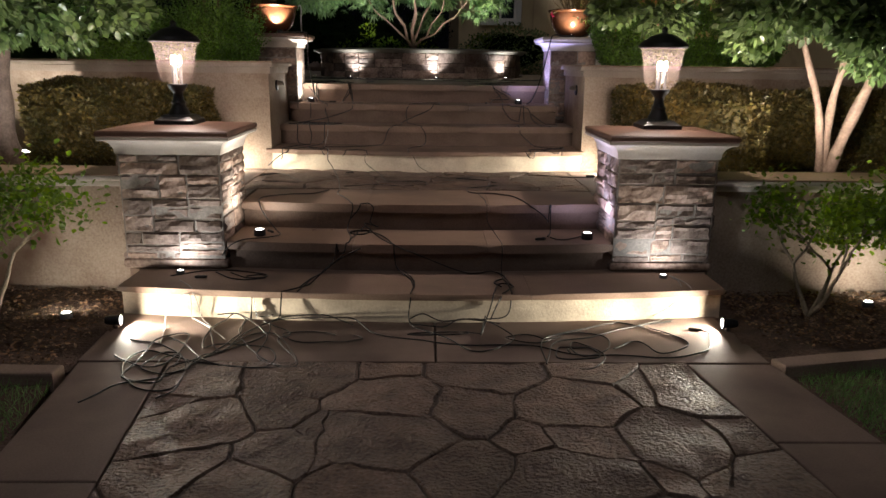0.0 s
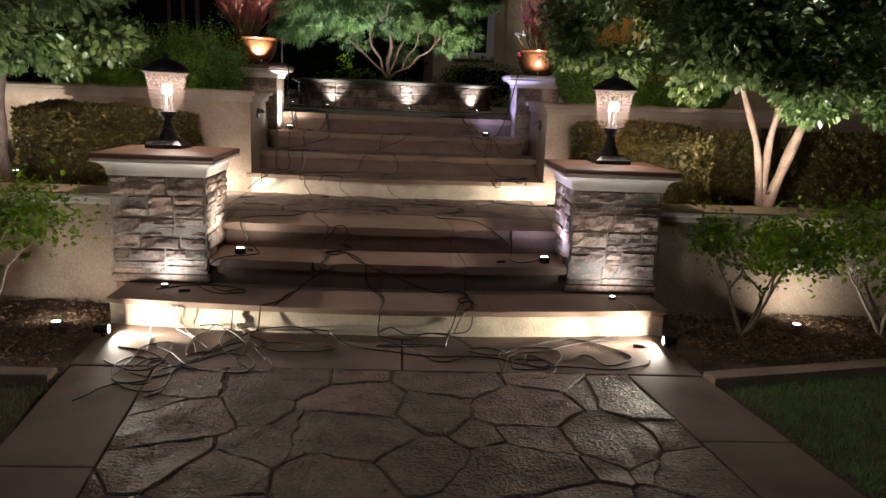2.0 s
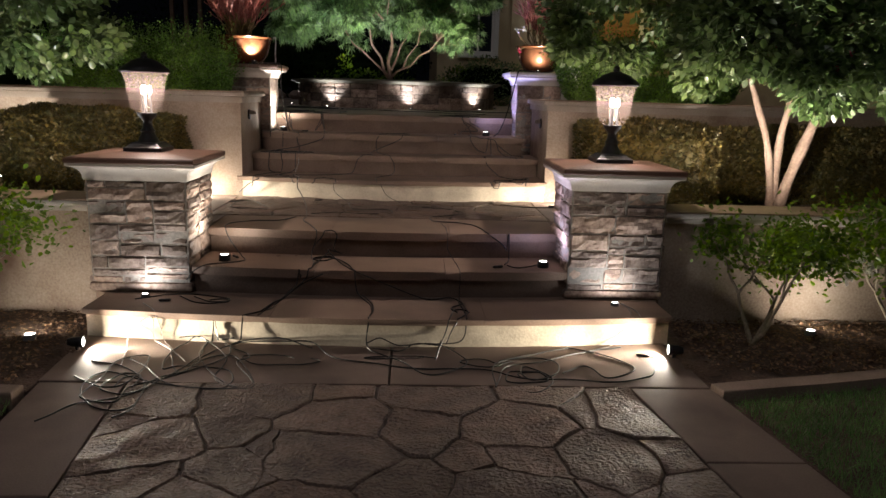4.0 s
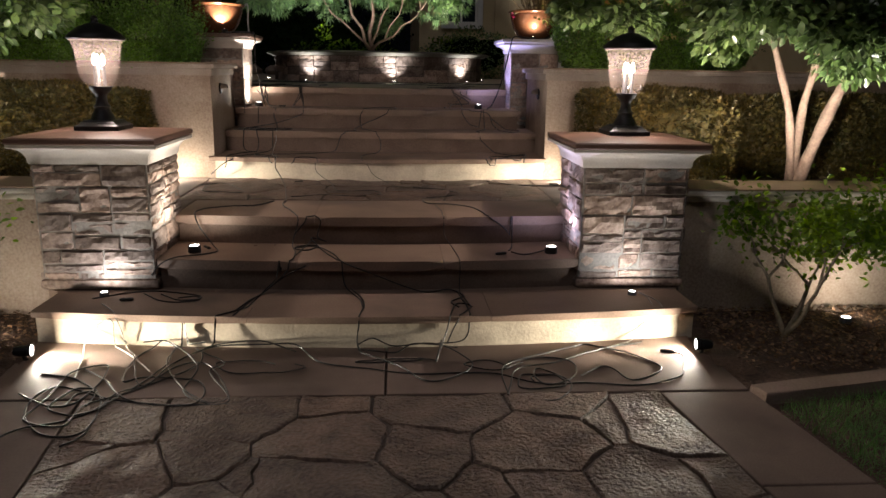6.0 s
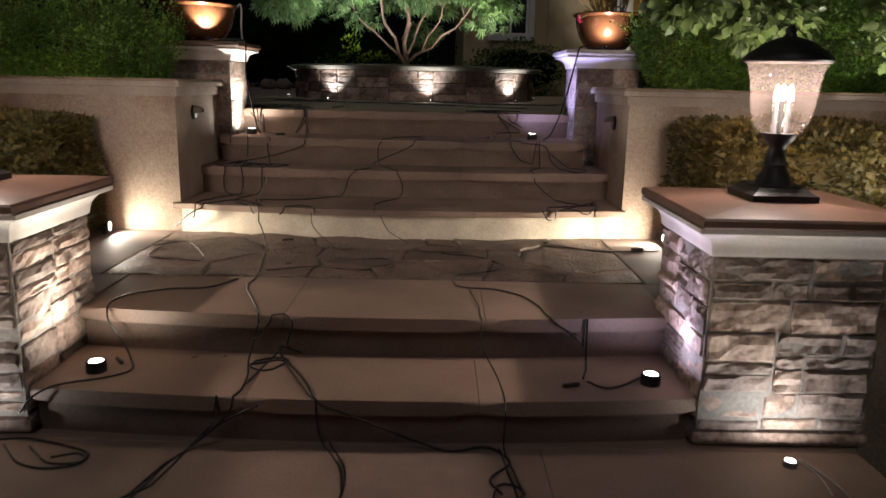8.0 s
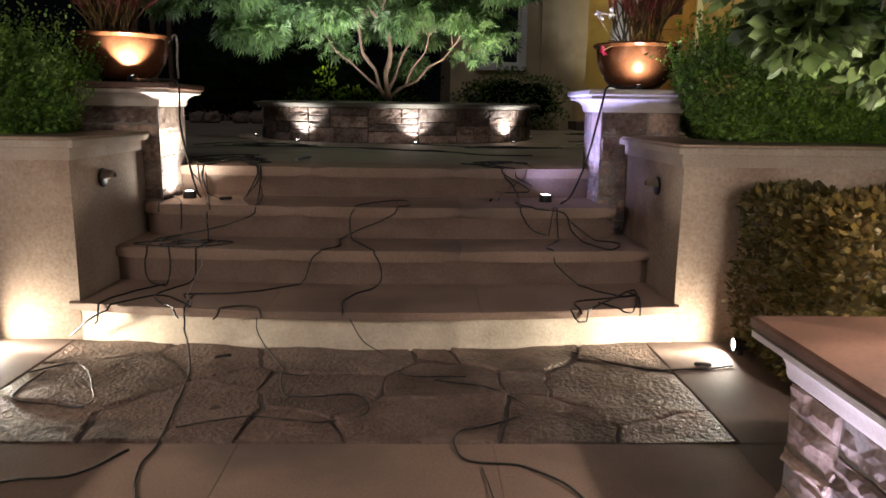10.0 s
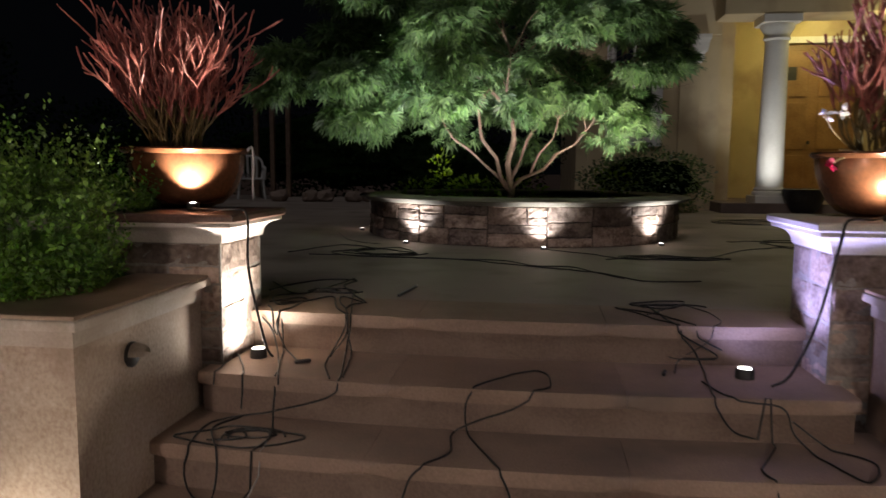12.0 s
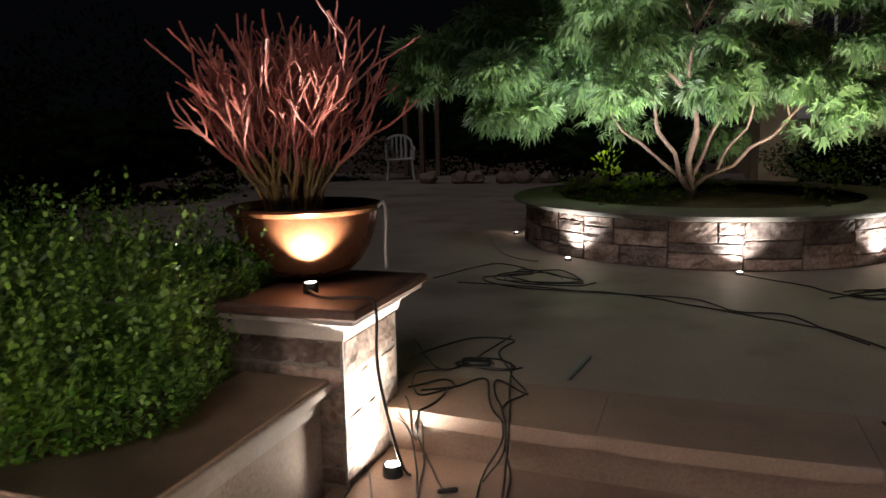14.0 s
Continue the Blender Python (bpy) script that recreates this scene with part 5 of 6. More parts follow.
def chips(x0, x1, y0, y1, z, n, seedv):
    rs = np.random.RandomState(seedv)
    p = np.stack([rs.uniform(x0, x1, n), rs.uniform(y0, y1, n), z + rs.uniform(0.0, 0.02, n)], 1)
    w = rs.normal(0, 1, (n, 3)) * np.array([1, 1, 0.22])
    ob = part("bark_chips", leaf_mesh("bark_chips", p, w, rs.uniform(0.012, 0.034, n), "oval", M_chip, seedv, 1.5), None)
    return tagged(ob, "loose bark chips and dry leaves on the bed", "mulch", kind="stuff")


chips(1.85, 4.6, 4.4, 5.34, 0.008, 6500, 301)
chips(-3.6, -1.75, 4.1, 5.34, 0.008, 4500, 303)

# flowering stems beside the bowl on the right pier
orchid = thing("flower_stems", "arching stems with pale and pink blossoms beside a bowl", "plant", (1.36, 8.35, 1.92))
stemsv = [tube_arrays(spline([(0, 0, 0), (-0.06, -0.04, 0.04), (-0.13, -0.06, 0.10), (-0.17, -0.08, 0.16)], 0.02), 0.004, 5), tube_arrays(spline([(0, 0, 0), (-0.08, -0.05, 0.0), (-0.14, -0.07, -0.03)], 0.02), 0.004, 5), tube_arrays(spline([(-0.1, -0.05, 0.03), (0.0, -0.12, 0.02), (0.06, -0.14, 0.08)], 0.02), 0.005, 5)]
part("stalk", joined("stalk", stemsv, M_coral_base), None, orchid)
rs = np.random.RandomState(5)
for at, m_p, nm in (((-0.17, -0.08, 0.16), M_petal_white, "pale blossom"), ((-0.10, -0.06, 0.17), M_petal_white, "pale blossom"), ((-0.14, -0.07, -0.03), M_petal, "pink blossom")):
    fp = np.tile(np.array(at), (9, 1)) + rs.normal(0, 0.006, (9, 3))
    part("blossom", leaf_mesh("blossom", fp, rs.normal(0, 1, (9, 3)), np.full(9, 0.035), "oval", m_p, 6), None, orchid, nm)


# ---- flagstones ----
def cut_poly(poly, n, d):
    """The part of poly on the near side of the line n.p = d."""
    out = []
    for a, b in zip(poly, poly[1:] + poly[:1]):
        da, db = a[0] * n[0] + a[1] * n[1] - d, b[0] * n[0] + b[1] * n[1] - d
        if da <= 0:
            out.append(a)
        if da * db < 0:
            f = da / (da - db)
            out.append((a[0] + f * (b[0] - a[0]), a[1] + f * (b[1] - a[1])))
    return out


def cells(seeds, region):
    """Parts region into one broken slab round each seed."""
    out = []
    for i, (px, py) in enumerate(seeds):
        poly = region
        for j, (qx, qy) in enumerate(seeds):
            if i != j and math.dist((px, py), (qx, qy)) < 1.8 and poly:
                n = (qx - px, qy - py)
                lean = 0.022 * (math.sin(2.4 * i) - math.sin(2.4 * j))
                poly = cut_poly(poly, n, n[0] * (px + qx) / 2 + n[1] * (py + qy) / 2 + lean)
        if len(poly) > 2:
            out.append(poly)
    return out


def walk_edge(x, y):
    return min(x - wx(-1.22, y), wx(1.31, y) - x, 4.205 - y)


def landing_edge(x, y):
    return min(x + 1.345, 1.235 - x, y - 6.165, 7.19 - y)


def warp(x, y, edge):
    """Bends the joints, but not the outer edge."""
    k = max(0.0, min(1.0, edge(x, y) / 0.12))
    return (x + k * 0.05 * noise.noise((x * 2.6, y * 2.6, 4.1)) + k * 0.02 * noise.noise((x * 11, y * 11, 1.1)),
            y + k * 0.05 * noise.noise((x * 2.6, y * 2.6, 9.7)) + k * 0.02 * noise.noise((x * 11, y * 11, 6.1)))


def flag(poly, z0, z1, gap, seedv, edge):
    """An irregular flat stone with worn edges and an uneven top."""
    cx, cy = sum(p[0] for p in poly) / len(poly), sum(p[1] for p in poly) / len(poly)
    line = []
    for a, b in zip(poly, poly[1:] + poly[:1]):
        n = max(1, int(math.dist(a, b) / 0.05))
        line += [(a[0] + (b[0] - a[0]) * k / n, a[1] + (b[1] - a[1]) * k / n) for k in range(n)]
    line = [warp(x, y, edge) for x, y in line]
    cx, cy = sum(p[0] for p in line) / len(line), sum(p[1] for p in line) / len(line)
    pts = []
    for x, y in line:
        d = math.dist((x, y), (cx, cy)) + 1e-6
        w = gap * (0.8 + 0.9 * noise.noise((x * 7, y * 7, 1.3))) + 0.008 * noise.noise((x * 3, y * 3, seedv))
        k = max(0.3, 1 - w / d)
        pts.append((cx + (x - cx) * k, cy + (y - cy) * k))
    m = len(pts)
    vs, fs = [], []
    tilt = (0.010 * noise.noise((seedv, 0.3, 2)), 0.010 * noise.noise((seedv, 4.3, 1)))
    for k, dz in ((1.0, None), (1.0, -0.008), (0.965, 0.0), (0.72, 0.0), (0.40, 0.0)):
        for x, y in pts:
            px, py = cx + (x - cx) * k, cy + (y - cy) * k
            z = z0 if dz is None else z1 + dz + 0.010 * noise.fractal((px * 5, py * 5, seedv), 0.7, 2, 4) + tilt[0] * (px - cx) + tilt[1] * (py - cy)
            vs.append((px, py, z))
    for r in range(4):
        for i in range(m):
            fs.append((r * m + i, r * m + (i + 1) % m, (r + 1) * m + (i + 1) % m, (r + 1) * m + i))
    vs.append((cx, cy, z1 + 0.010 * noise.fractal((cx * 5, cy * 5, seedv), 0.7, 2, 4)))
    for i in range(m):
        fs.append((4 * m + i, 4 * m + (i + 1) % m, 5 * m))
    return vs, fs


frnd = random.Random(12)
walk_seeds = [(-0.98, 4.07), (-0.59, 4.11), (-0.14, 4.11), (0.34, 4.08), (0.78, 4.12), (1.08, 3.9), (1.32, 3.9), (-0.6, 3.65), (-0.08, 3.79), (0.22, 3.73), (0.41, 3.85), (0.7, 3.74), (0.47, 3.46), (-1.07, 3.61), (-0.95, 3.49), (-1.04, 3.27), (-0.86, 3.23), (-0.56, 3.29), (-0.33, 3.49), (-0.1, 3.48), (-0.31, 3.24), (0.13, 3.26), (0.72, 3.46), (0.62, 3.32), (0.96, 3.48), (1.28, 3.51), (0.81, 3.22), (0.58, 3.15), (1.14, 3.2), (-0.66, 3.1), (-0.18, 3.09), (-1.11, 3.09), (1.4, 3.09)]
for j in range(14):
    for i in range(7):
        y = 2.80 - j * 0.40 + frnd.uniform(-0.13, 0.13)
        walk_seeds.append((wx(-1.05 + i * 0.39 + frnd.uniform(-0.13, 0.13), y), y))
region = [(wx(-1.22, 4.205), 4.205), (wx(-1.22, -3.0), -3.0), (wx(1.31, -3.0), -3.0), (wx(1.31, 4.205), 4.205)]
for i, poly in enumerate(cells(walk_seeds, region)):
    part("flagstone", smooth(joined("flagstone", [flag(poly, -0.05, 0.002, 0.0058, i * 1.37, walk_edge)], M_flag), 35), None, walkbed)
land_seeds = [(-1.05 + 0.42 * i + frnd.uniform(-0.12, 0.12), 6.34 + 0.34 * j + frnd.uniform(-0.1, 0.1)) for j in range(3) for i in range(6)]
region = [(-1.345, 6.165), (1.235, 6.165), (1.235, 7.19), (-1.345, 7.19)]
for i, poly in enumerate(cells(land_seeds, region)):
    part("flagstone", smooth(joined("flagstone", [flag(poly, Z3 - 0.05, Z3 + 0.003, 0.0075, 60 + i * 1.37, landing_edge)], M_flag), 35), None, landing)


# ---- cables ----
def level(y, x=0.0):
    """The height of the steps at y."""
    b = min(1.0, abs(x) / 1.6) ** 2
    for edge, z in ((4.745 + 0.13 * b, 0.0), (5.19 + 0.09 * b, Z1), (5.58 + 0.1 * b, Z2), (7.05 + 0.16 * b, Z3), (7.54 + 0.1 * b, Z4), (7.87 + 0.1 * b, Z5), (8.31 + 0.1 * b, Z6)):
        if y < edge:
            return z
    return Z7


crnd = random.Random(3)


def cable(way, r=0.004, material=None):
    """A cable that lies over the steps along a way of places, never below the paving."""
    way = [q if len(q) == 3 else (q[0], q[1], level(q[1], q[0])) for q in way]
    line = spline(way, 0.018)
    k = crnd.uniform(0, 50)
    pts = []
    for q in line:
        wob = Vector((noise.noise((q.x * 9, q.y * 9, k)), noise.noise((q.x * 9, q.y * 9, k + 7)), 0)) * 0.007
        lift = 0.006 * max(0.0, noise.noise((q.x * 6, q.y * 6, k)))
        pts.append((q.x + wob.x, q.y + wob.y, max(q.z, level(q.y + wob.y, q.x + wob.x)) + r + lift))
    t = thing("cable", "loose thin grey cord lying on the paving" if material else "loose black lighting cable lying over the steps", "cable", pts[0], "loose cables")
    o = Vector(pts[0])
    me = joined("sheath", [tube_arrays([Vector(q) - o for q in pts], r, 6)], material or M_cable)
    part("sheath", smooth(me, 80), None, t)
    return t


def hanging(points, r=0.004, label="black cable hanging down a pier"):
    t = thing("cable", label, "cable", points[0], "loose cables")
    o = Vector(points[0])
    part("sheath", smooth(joined("sheath", [tube_arrays([p - o for p in spline(points, 0.02)], r, 6)], M_cable), 80), None, t)


def coil(x, y, rx, ry, turns, seedv, r=0.004):
    rnd = random.Random(seedv)
    way, dx, dy, k1, k2 = [], 0.0, 0.0, 1.0, 1.0
    for k in range(int(turns * 7)):
        if k % 4 == 0:
            k1, k2 = rnd.uniform(0.45, 1.25), rnd.uniform(0.4, 1.3)
            dx, dy = rnd.uniform(-0.4, 0.4) * rx, rnd.uniform(-0.4, 0.4) * ry
        a = 2 * math.pi * k / 7 + rnd.uniform(-0.3, 0.3)
        way.append((x + dx + rx * k1 * math.cos(a), y + dy + ry * k2 * math.sin(a)))
    cable(way, r)


def connector(at, turn, length=0.07, r=0.009):
    t = thing("cable_connector", "small black inline cable connector", "connector", (at[0], at[1], level(at[1], at[0]) + r), "connectors", turn)
    bm = lathe([(r * 0.5, -length / 2), (r * 0.9, -length / 2 + 0.006), (r, -length * 0.2), (r * 0.85, 0.0), (r, length * 0.1), (r, length / 2 - 0.008), (r * 0.6, length / 2)], 12)
    bmesh.ops.rotate(bm, matrix=Matrix.Rotation(radians(90), 3, "Y"), verts=bm.verts)
    part("plug", bm, M_cable, t, soft=True)


# on the upper flight
cable([(0.45, 8.69, 1.21), (0.59, 8.46, 1.21), (0.71, 8.31, 1.14), (0.77, 8.28, 1.04), (0.73, 7.87, 1.01), (0.81, 7.88, 0.91), (0.95, 7.89, 0.87), (0.84, 7.66, 0.86), (0.89, 7.55, 0.78), (1.0, 7.55, 0.69), (1.07, 7.43, 0.69), (1.16, 7.35, 0.69), (1.23, 7.38, 0.69)], 0.0041)
cable([(0.61, 8.77, 1.21), (0.68, 8.31, 1.18), (0.84, 8.32, 1.08), (0.69, 8.31, 1.07), (0.64, 8.2, 1.04)], 0.0041)
cable([(0.73, 8.09, 1.04), (0.8, 7.9, 1.03), (0.97, 7.89, 1.01), (1.02, 7.89, 0.91), (1.08, 7.78, 0.86), (1.15, 7.61, 0.86), (1.24, 7.76, 0.86), (1.15, 7.87, 0.86), (1.01, 7.89, 0.96)], 0.0041)
cable([(-0.87, 7.28, 0.69), (-0.88, 7.34, 0.69), (-0.62, 7.37, 0.69), (-0.4, 7.54, 0.69), (-0.32, 7.52, 0.84), (-0.21, 7.67, 0.86), (-0.22, 7.86, 0.87), (0.02, 7.85, 0.98), (0.14, 7.94, 1.04), (0.09, 8.14, 1.04), (-0.08, 7.98, 1.04), (-0.17, 7.85, 1.0), (-0.16, 7.83, 0.86), (-0.02, 7.52, 0.84), (0.01, 7.52, 0.73), (-0.04, 7.45, 0.69), (-0.14, 7.27, 0.69), (-0.13, 7.03, 0.68)], 0.0041)
cable([(-0.89, 8.96, 1.21), (-0.74, 8.31, 1.15), (-0.69, 7.98, 1.04), (-0.71, 7.87, 0.98), (-0.95, 7.89, 0.9), (-1.17, 7.85, 0.86), (-1.15, 7.57, 0.83), (-1.15, 7.57, 0.71), (-1.04, 7.5, 0.69), (-1.03, 7.56, 0.81), (-1.14, 7.77, 0.86), (-1.08, 7.9, 0.87)], 0.0041)
cable([(-0.74, 8.62, 1.21), (-0.9, 8.72, 1.21), (-0.75, 8.31, 1.15), (-0.81, 8.22, 1.04)], 0.0041)
cable([(-1.18, 8.47, 1.21), (-1.1, 8.34, 1.12), (-1.06, 8.34, 1.04), (-0.93, 7.88, 0.95), (-0.89, 7.71, 0.86), (-0.91, 7.55, 0.72), (-0.97, 7.48, 0.69), (-1.02, 7.32, 0.69), (-0.95, 7.18, 0.69), (-0.84, 7.08, 0.65)], 0.0041)
cable([(-0.89, 7.71, 0.86), (-0.88, 7.55, 0.77), (-0.88, 7.33, 0.69), (-0.82, 7.19, 0.69), (-0.82, 7.07, 0.66)], 0.0028, M_cable_pale)
cable([(1.22, 7.36, 0.69), (1.06, 7.3, 0.69), (0.91, 7.23, 0.69), (0.91, 7.08, 0.68)], 0.0041)
cable([(1.21, 7.43, 0.69), (1.23, 7.33, 0.69), (1.18, 7.12, 0.66)], 0.0041)
cable([(-1.22, 7.12, 0.61), (-1.17, 7.31, 0.69), (-1.05, 7.53, 0.69)], 0.0041)
cable([(-1.2, 7.91, 0.99), (-1.22, 8.19, 1.04), (-1.09, 7.95, 1.04), (-1.08, 7.9, 0.9)], 0.0041)
cable([(0.58, 8.55, 1.21), (0.79, 8.79, 1.21), (0.88, 8.48, 1.21), (0.79, 8.31, 1.15), (0.71, 8.31, 1.09)], 0.0026)
cable([(-0.69, 7.06, 0.65), (-0.63, 7.11, 0.69), (-0.52, 7.12, 0.69), (-0.48, 7.05, 0.66)], 0.0041)
cable([(-1.42, 9.18, 1.21), (-1.14, 8.81, 1.21), (-1.02, 9.22, 1.21), (-0.99, 9.38, 1.21)], 0.0041)
# on the patio
cable([(-1.64, 10.52, 1.21), (-1.05, 10.49, 1.21), (-0.68, 10.41, 1.21), (-0.18, 10.4, 1.21), (0.06, 10.15, 1.21), (0.31, 10.13, 1.21), (0.48, 9.82, 1.21), (0.6, 9.65, 1.21)], 0.0041)
cable([(-1.33, 8.89, 1.21), (-1.31, 9.0, 1.21), (-1.17, 9.28, 1.21), (-0.96, 9.31, 1.21), (-0.98, 9.11, 1.21), (-0.83, 8.78, 1.21), (-0.75, 8.64, 1.21), (-0.8, 8.48, 1.21), (-0.75, 8.31, 1.13), (-0.72, 8.26, 1.04), (-0.67, 7.93, 1.04)], 0.0041)
cable([(-1.15, 8.55, 1.21), (-1.03, 8.63, 1.21), (-0.94, 8.74, 1.21), (-0.84, 8.46, 1.21), (-0.76, 8.31, 1.17), (-0.82, 8.28, 1.04), (-0.79, 8.09, 1.04), (-0.72, 7.91, 1.04)], 0.0041)
cable([(-1.06, 8.62, 1.21), (-1.05, 8.46, 1.21), (-1.09, 8.34, 1.17), (-1.05, 8.34, 1.04), (-0.92, 8.13, 1.04)], 0.0041)
cable([(-1.16, 8.35, 1.18), (-1.11, 8.34, 1.12), (-1.02, 8.16, 1.04), (-0.92, 7.89, 1.01)], 0.0041)
cable([(0.13, 11.19, 1.21), (0.34, 11.03, 1.21), (0.49, 10.92, 1.21), (0.62, 10.74, 1.21), (0.78, 10.62, 1.21)], 0.0041)
cable([(-1.93, 12.4, 1.21), (-1.66, 11.74, 1.21), (-1.4, 11.44, 1.21), (-1.28, 11.39, 1.21)], 0.0026)
cable([(-1.21, 8.57, 1.21), (-1.1, 8.69, 1.21), (-1.04, 8.62, 1.21), (-1.14, 8.51, 1.21), (-1.24, 8.73, 1.21), (-1.12, 8.82, 1.21)], 0.0041)
cable([(0.45, 8.67, 1.21), (0.58, 8.6, 1.21), (0.67, 8.47, 1.21), (0.78, 8.31, 1.15), (0.85, 8.32, 1.11)], 0.0041)
cable([(0.58, 10.58, 1.21), (0.96, 10.95, 1.21), (1.32, 10.83, 1.21), (1.78, 11.46, 1.21), (2.19, 11.73, 1.21)], 0.0041)
cable([(-1.84, 10.61, 1.21), (-1.56, 11.22, 1.21), (-1.21, 10.93, 1.21), (-1.51, 10.69, 1.21), (-1.18, 10.44, 1.21), (-0.61, 10.44, 1.21), (-0.06, 10.17, 1.21), (0.47, 9.86, 1.21), (0.73, 9.55, 1.21), (1.04, 9.62, 1.21)], 0.0041)
cable([(0.64, 8.31, 1.08), (0.68, 8.31, 1.07), (0.83, 8.32, 1.07)], 0.0026)
# on the lower flight and the landing
cable([(-0.85, 7.33, 0.69), (-0.81, 7.07, 0.61), (-0.7, 6.76, 0.52), (-0.61, 6.17, 0.52), (-0.6, 5.97, 0.52), (-0.46, 5.59, 0.51), (-0.49, 5.57, 0.37), (-0.44, 5.27, 0.35), (-0.49, 5.18, 0.27), (-0.61, 5.13, 0.17), (-0.69, 4.85, 0.17)], 0.0041)
cable([(-0.47, 5.57, 0.42), (-0.38, 5.59, 0.52), (-0.32, 5.56, 0.5), (-0.34, 5.56, 0.4), (-0.29, 5.57, 0.37), (-0.38, 5.57, 0.39), (-0.28, 5.38, 0.35), (-0.17, 5.19, 0.34), (-0.01, 5.17, 0.28), (0.19, 5.17, 0.2), (0.31, 5.16, 0.17), (0.43, 5.18, 0.18), (0.5, 5.09, 0.17), (0.43, 4.98, 0.17), (0.46, 4.89, 0.17)], 0.0041)
cable([(-0.34, 5.54, 0.35), (-0.19, 5.23, 0.35), (-0.15, 5.17, 0.21), (-0.07, 5.04, 0.17), (-0.04, 4.88, 0.17)], 0.0041)
cable([(-0.37, 5.57, 0.38), (-0.42, 5.43, 0.35), (-0.44, 5.27, 0.35)], 0.0041)
cable([(-0.68, 6.11, 0.52), (-0.77, 5.96, 0.52), (-0.95, 5.91, 0.52), (-1.09, 5.77, 0.52), (-1.06, 5.6, 0.49), (-1.01, 5.6, 0.4), (-0.94, 5.51, 0.35), (-0.9, 5.4, 0.35), (-0.99, 5.32, 0.35), (-1.1, 5.26, 0.35), (-1.17, 5.22, 0.32), (-1.22, 5.22, 0.26)], 0.0041)
cable([(-1.33, 6.77, 0.52), (-1.17, 6.86, 0.52), (-0.95, 6.47, 0.52), (-1.1, 6.46, 0.52), (-1.25, 6.52, 0.52), (-1.27, 6.78, 0.52)], 0.0041)
cable([(-0.59, 6.27, 0.52), (-0.36, 6.35, 0.52), (-0.13, 6.31, 0.52), (0.02, 6.38, 0.52), (-0.03, 6.55, 0.52), (-0.27, 6.53, 0.52), (-0.35, 6.79, 0.52)], 0.0041)
cable([(0.26, 6.7, 0.52), (0.47, 6.61, 0.52), (0.59, 6.42, 0.52), (0.46, 6.3, 0.52), (0.33, 6.23, 0.52), (0.34, 6.05, 0.52), (0.52, 6.0, 0.52), (0.65, 5.84, 0.52), (0.71, 5.6, 0.51), (0.81, 5.59, 0.44), (0.85, 5.6, 0.35), (0.8, 5.4, 0.35)], 0.0041)
cable([(0.39, 5.99, 0.52), (0.42, 5.7, 0.52), (0.43, 5.57, 0.41), (0.48, 5.41, 0.35), (0.49, 5.18, 0.33), (0.49, 5.18, 0.18), (0.51, 5.02, 0.17), (0.53, 4.89, 0.17)], 0.0026)
cable([(0.86, 7.04, 0.52), (1.09, 6.84, 0.52), (1.34, 6.83, 0.52), (1.5, 6.87, 0.52)], 0.0041)
cable([(1.51, 5.14, 0.17), (1.53, 5.03, 0.17), (1.52, 4.92, 0.17)], 0.0028, M_cable_pale)
cable([(-1.24, 5.15, 0.17), (-1.14, 5.04, 0.17), (-1.02, 5.0, 0.17), (-0.92, 5.04, 0.17), (-0.96, 5.1, 0.17), (-1.04, 5.07, 0.17)], 0.0041)
cable([(-0.5, 7.05, 0.67), (-0.49, 7.04, 0.59), (-0.33, 6.79, 0.52)], 0.0026)
cable([(-0.1, 7.03, 0.67), (-0.04, 7.03, 0.57), (0.07, 6.97, 0.52), (0.14, 6.76, 0.52), (0.39, 6.74, 0.52)], 0.0026)
cable([(0.86, 7.11, 0.69), (0.93, 7.09, 0.64), (1.24, 7.47, 0.69), (1.14, 7.11, 0.68), (1.02, 7.23, 0.69)], 0.0041)
cable([(-1.34, 7.15, 0.55), (-1.19, 7.12, 0.66), (-1.0, 7.31, 0.69), (-0.8, 7.12, 0.69)], 0.0041)
cable([(0.81, 5.37, 0.35), (0.89, 5.32, 0.35), (1.04, 5.44, 0.35)], 0.0041)
# the tangle before the lowest step
cable([(-1.13, 3.79, 0.0), (-1.08, 3.89, 0.0), (-1.1, 4.22, 0.0), (-0.98, 4.34, 0.0), (-0.94, 4.58, 0.0), (-0.8, 4.76, 0.01), (-0.56, 4.74, 0.03), (-0.38, 4.73, 0.03), (-0.23, 4.57, 0.0), (0.03, 4.48, 0.0), (0.22, 4.42, 0.0), (0.42, 4.43, 0.0), (0.61, 4.41, 0.0), (0.79, 4.3, 0.0), (0.98, 4.3, 0.0), (1.19, 4.27, 0.0), (1.34, 4.29, 0.0), (1.49, 4.38, 0.0), (1.58, 4.6, 0.0), (1.54, 4.65, 0.0)], 0.0041)
cable([(-1.33, 4.53, 0.0), (-1.21, 4.42, 0.0), (-1.0, 4.17, 0.0), (-0.73, 4.14, 0.0), (-0.76, 4.36, 0.0), (-1.01, 4.42, 0.0), (-1.1, 4.37, 0.0), (-1.14, 4.58, 0.0), (-1.1, 4.77, 0.0), (-1.04, 4.78, 0.04), (-0.98, 4.77, 0.0), (-0.97, 4.58, 0.0), (-0.79, 4.26, 0.0), (-0.65, 4.14, 0.0), (-0.6, 4.21, 0.0), (-0.74, 4.47, 0.0), (-0.7, 4.58, 0.0), (-0.88, 4.77, 0.0)], 0.0041)
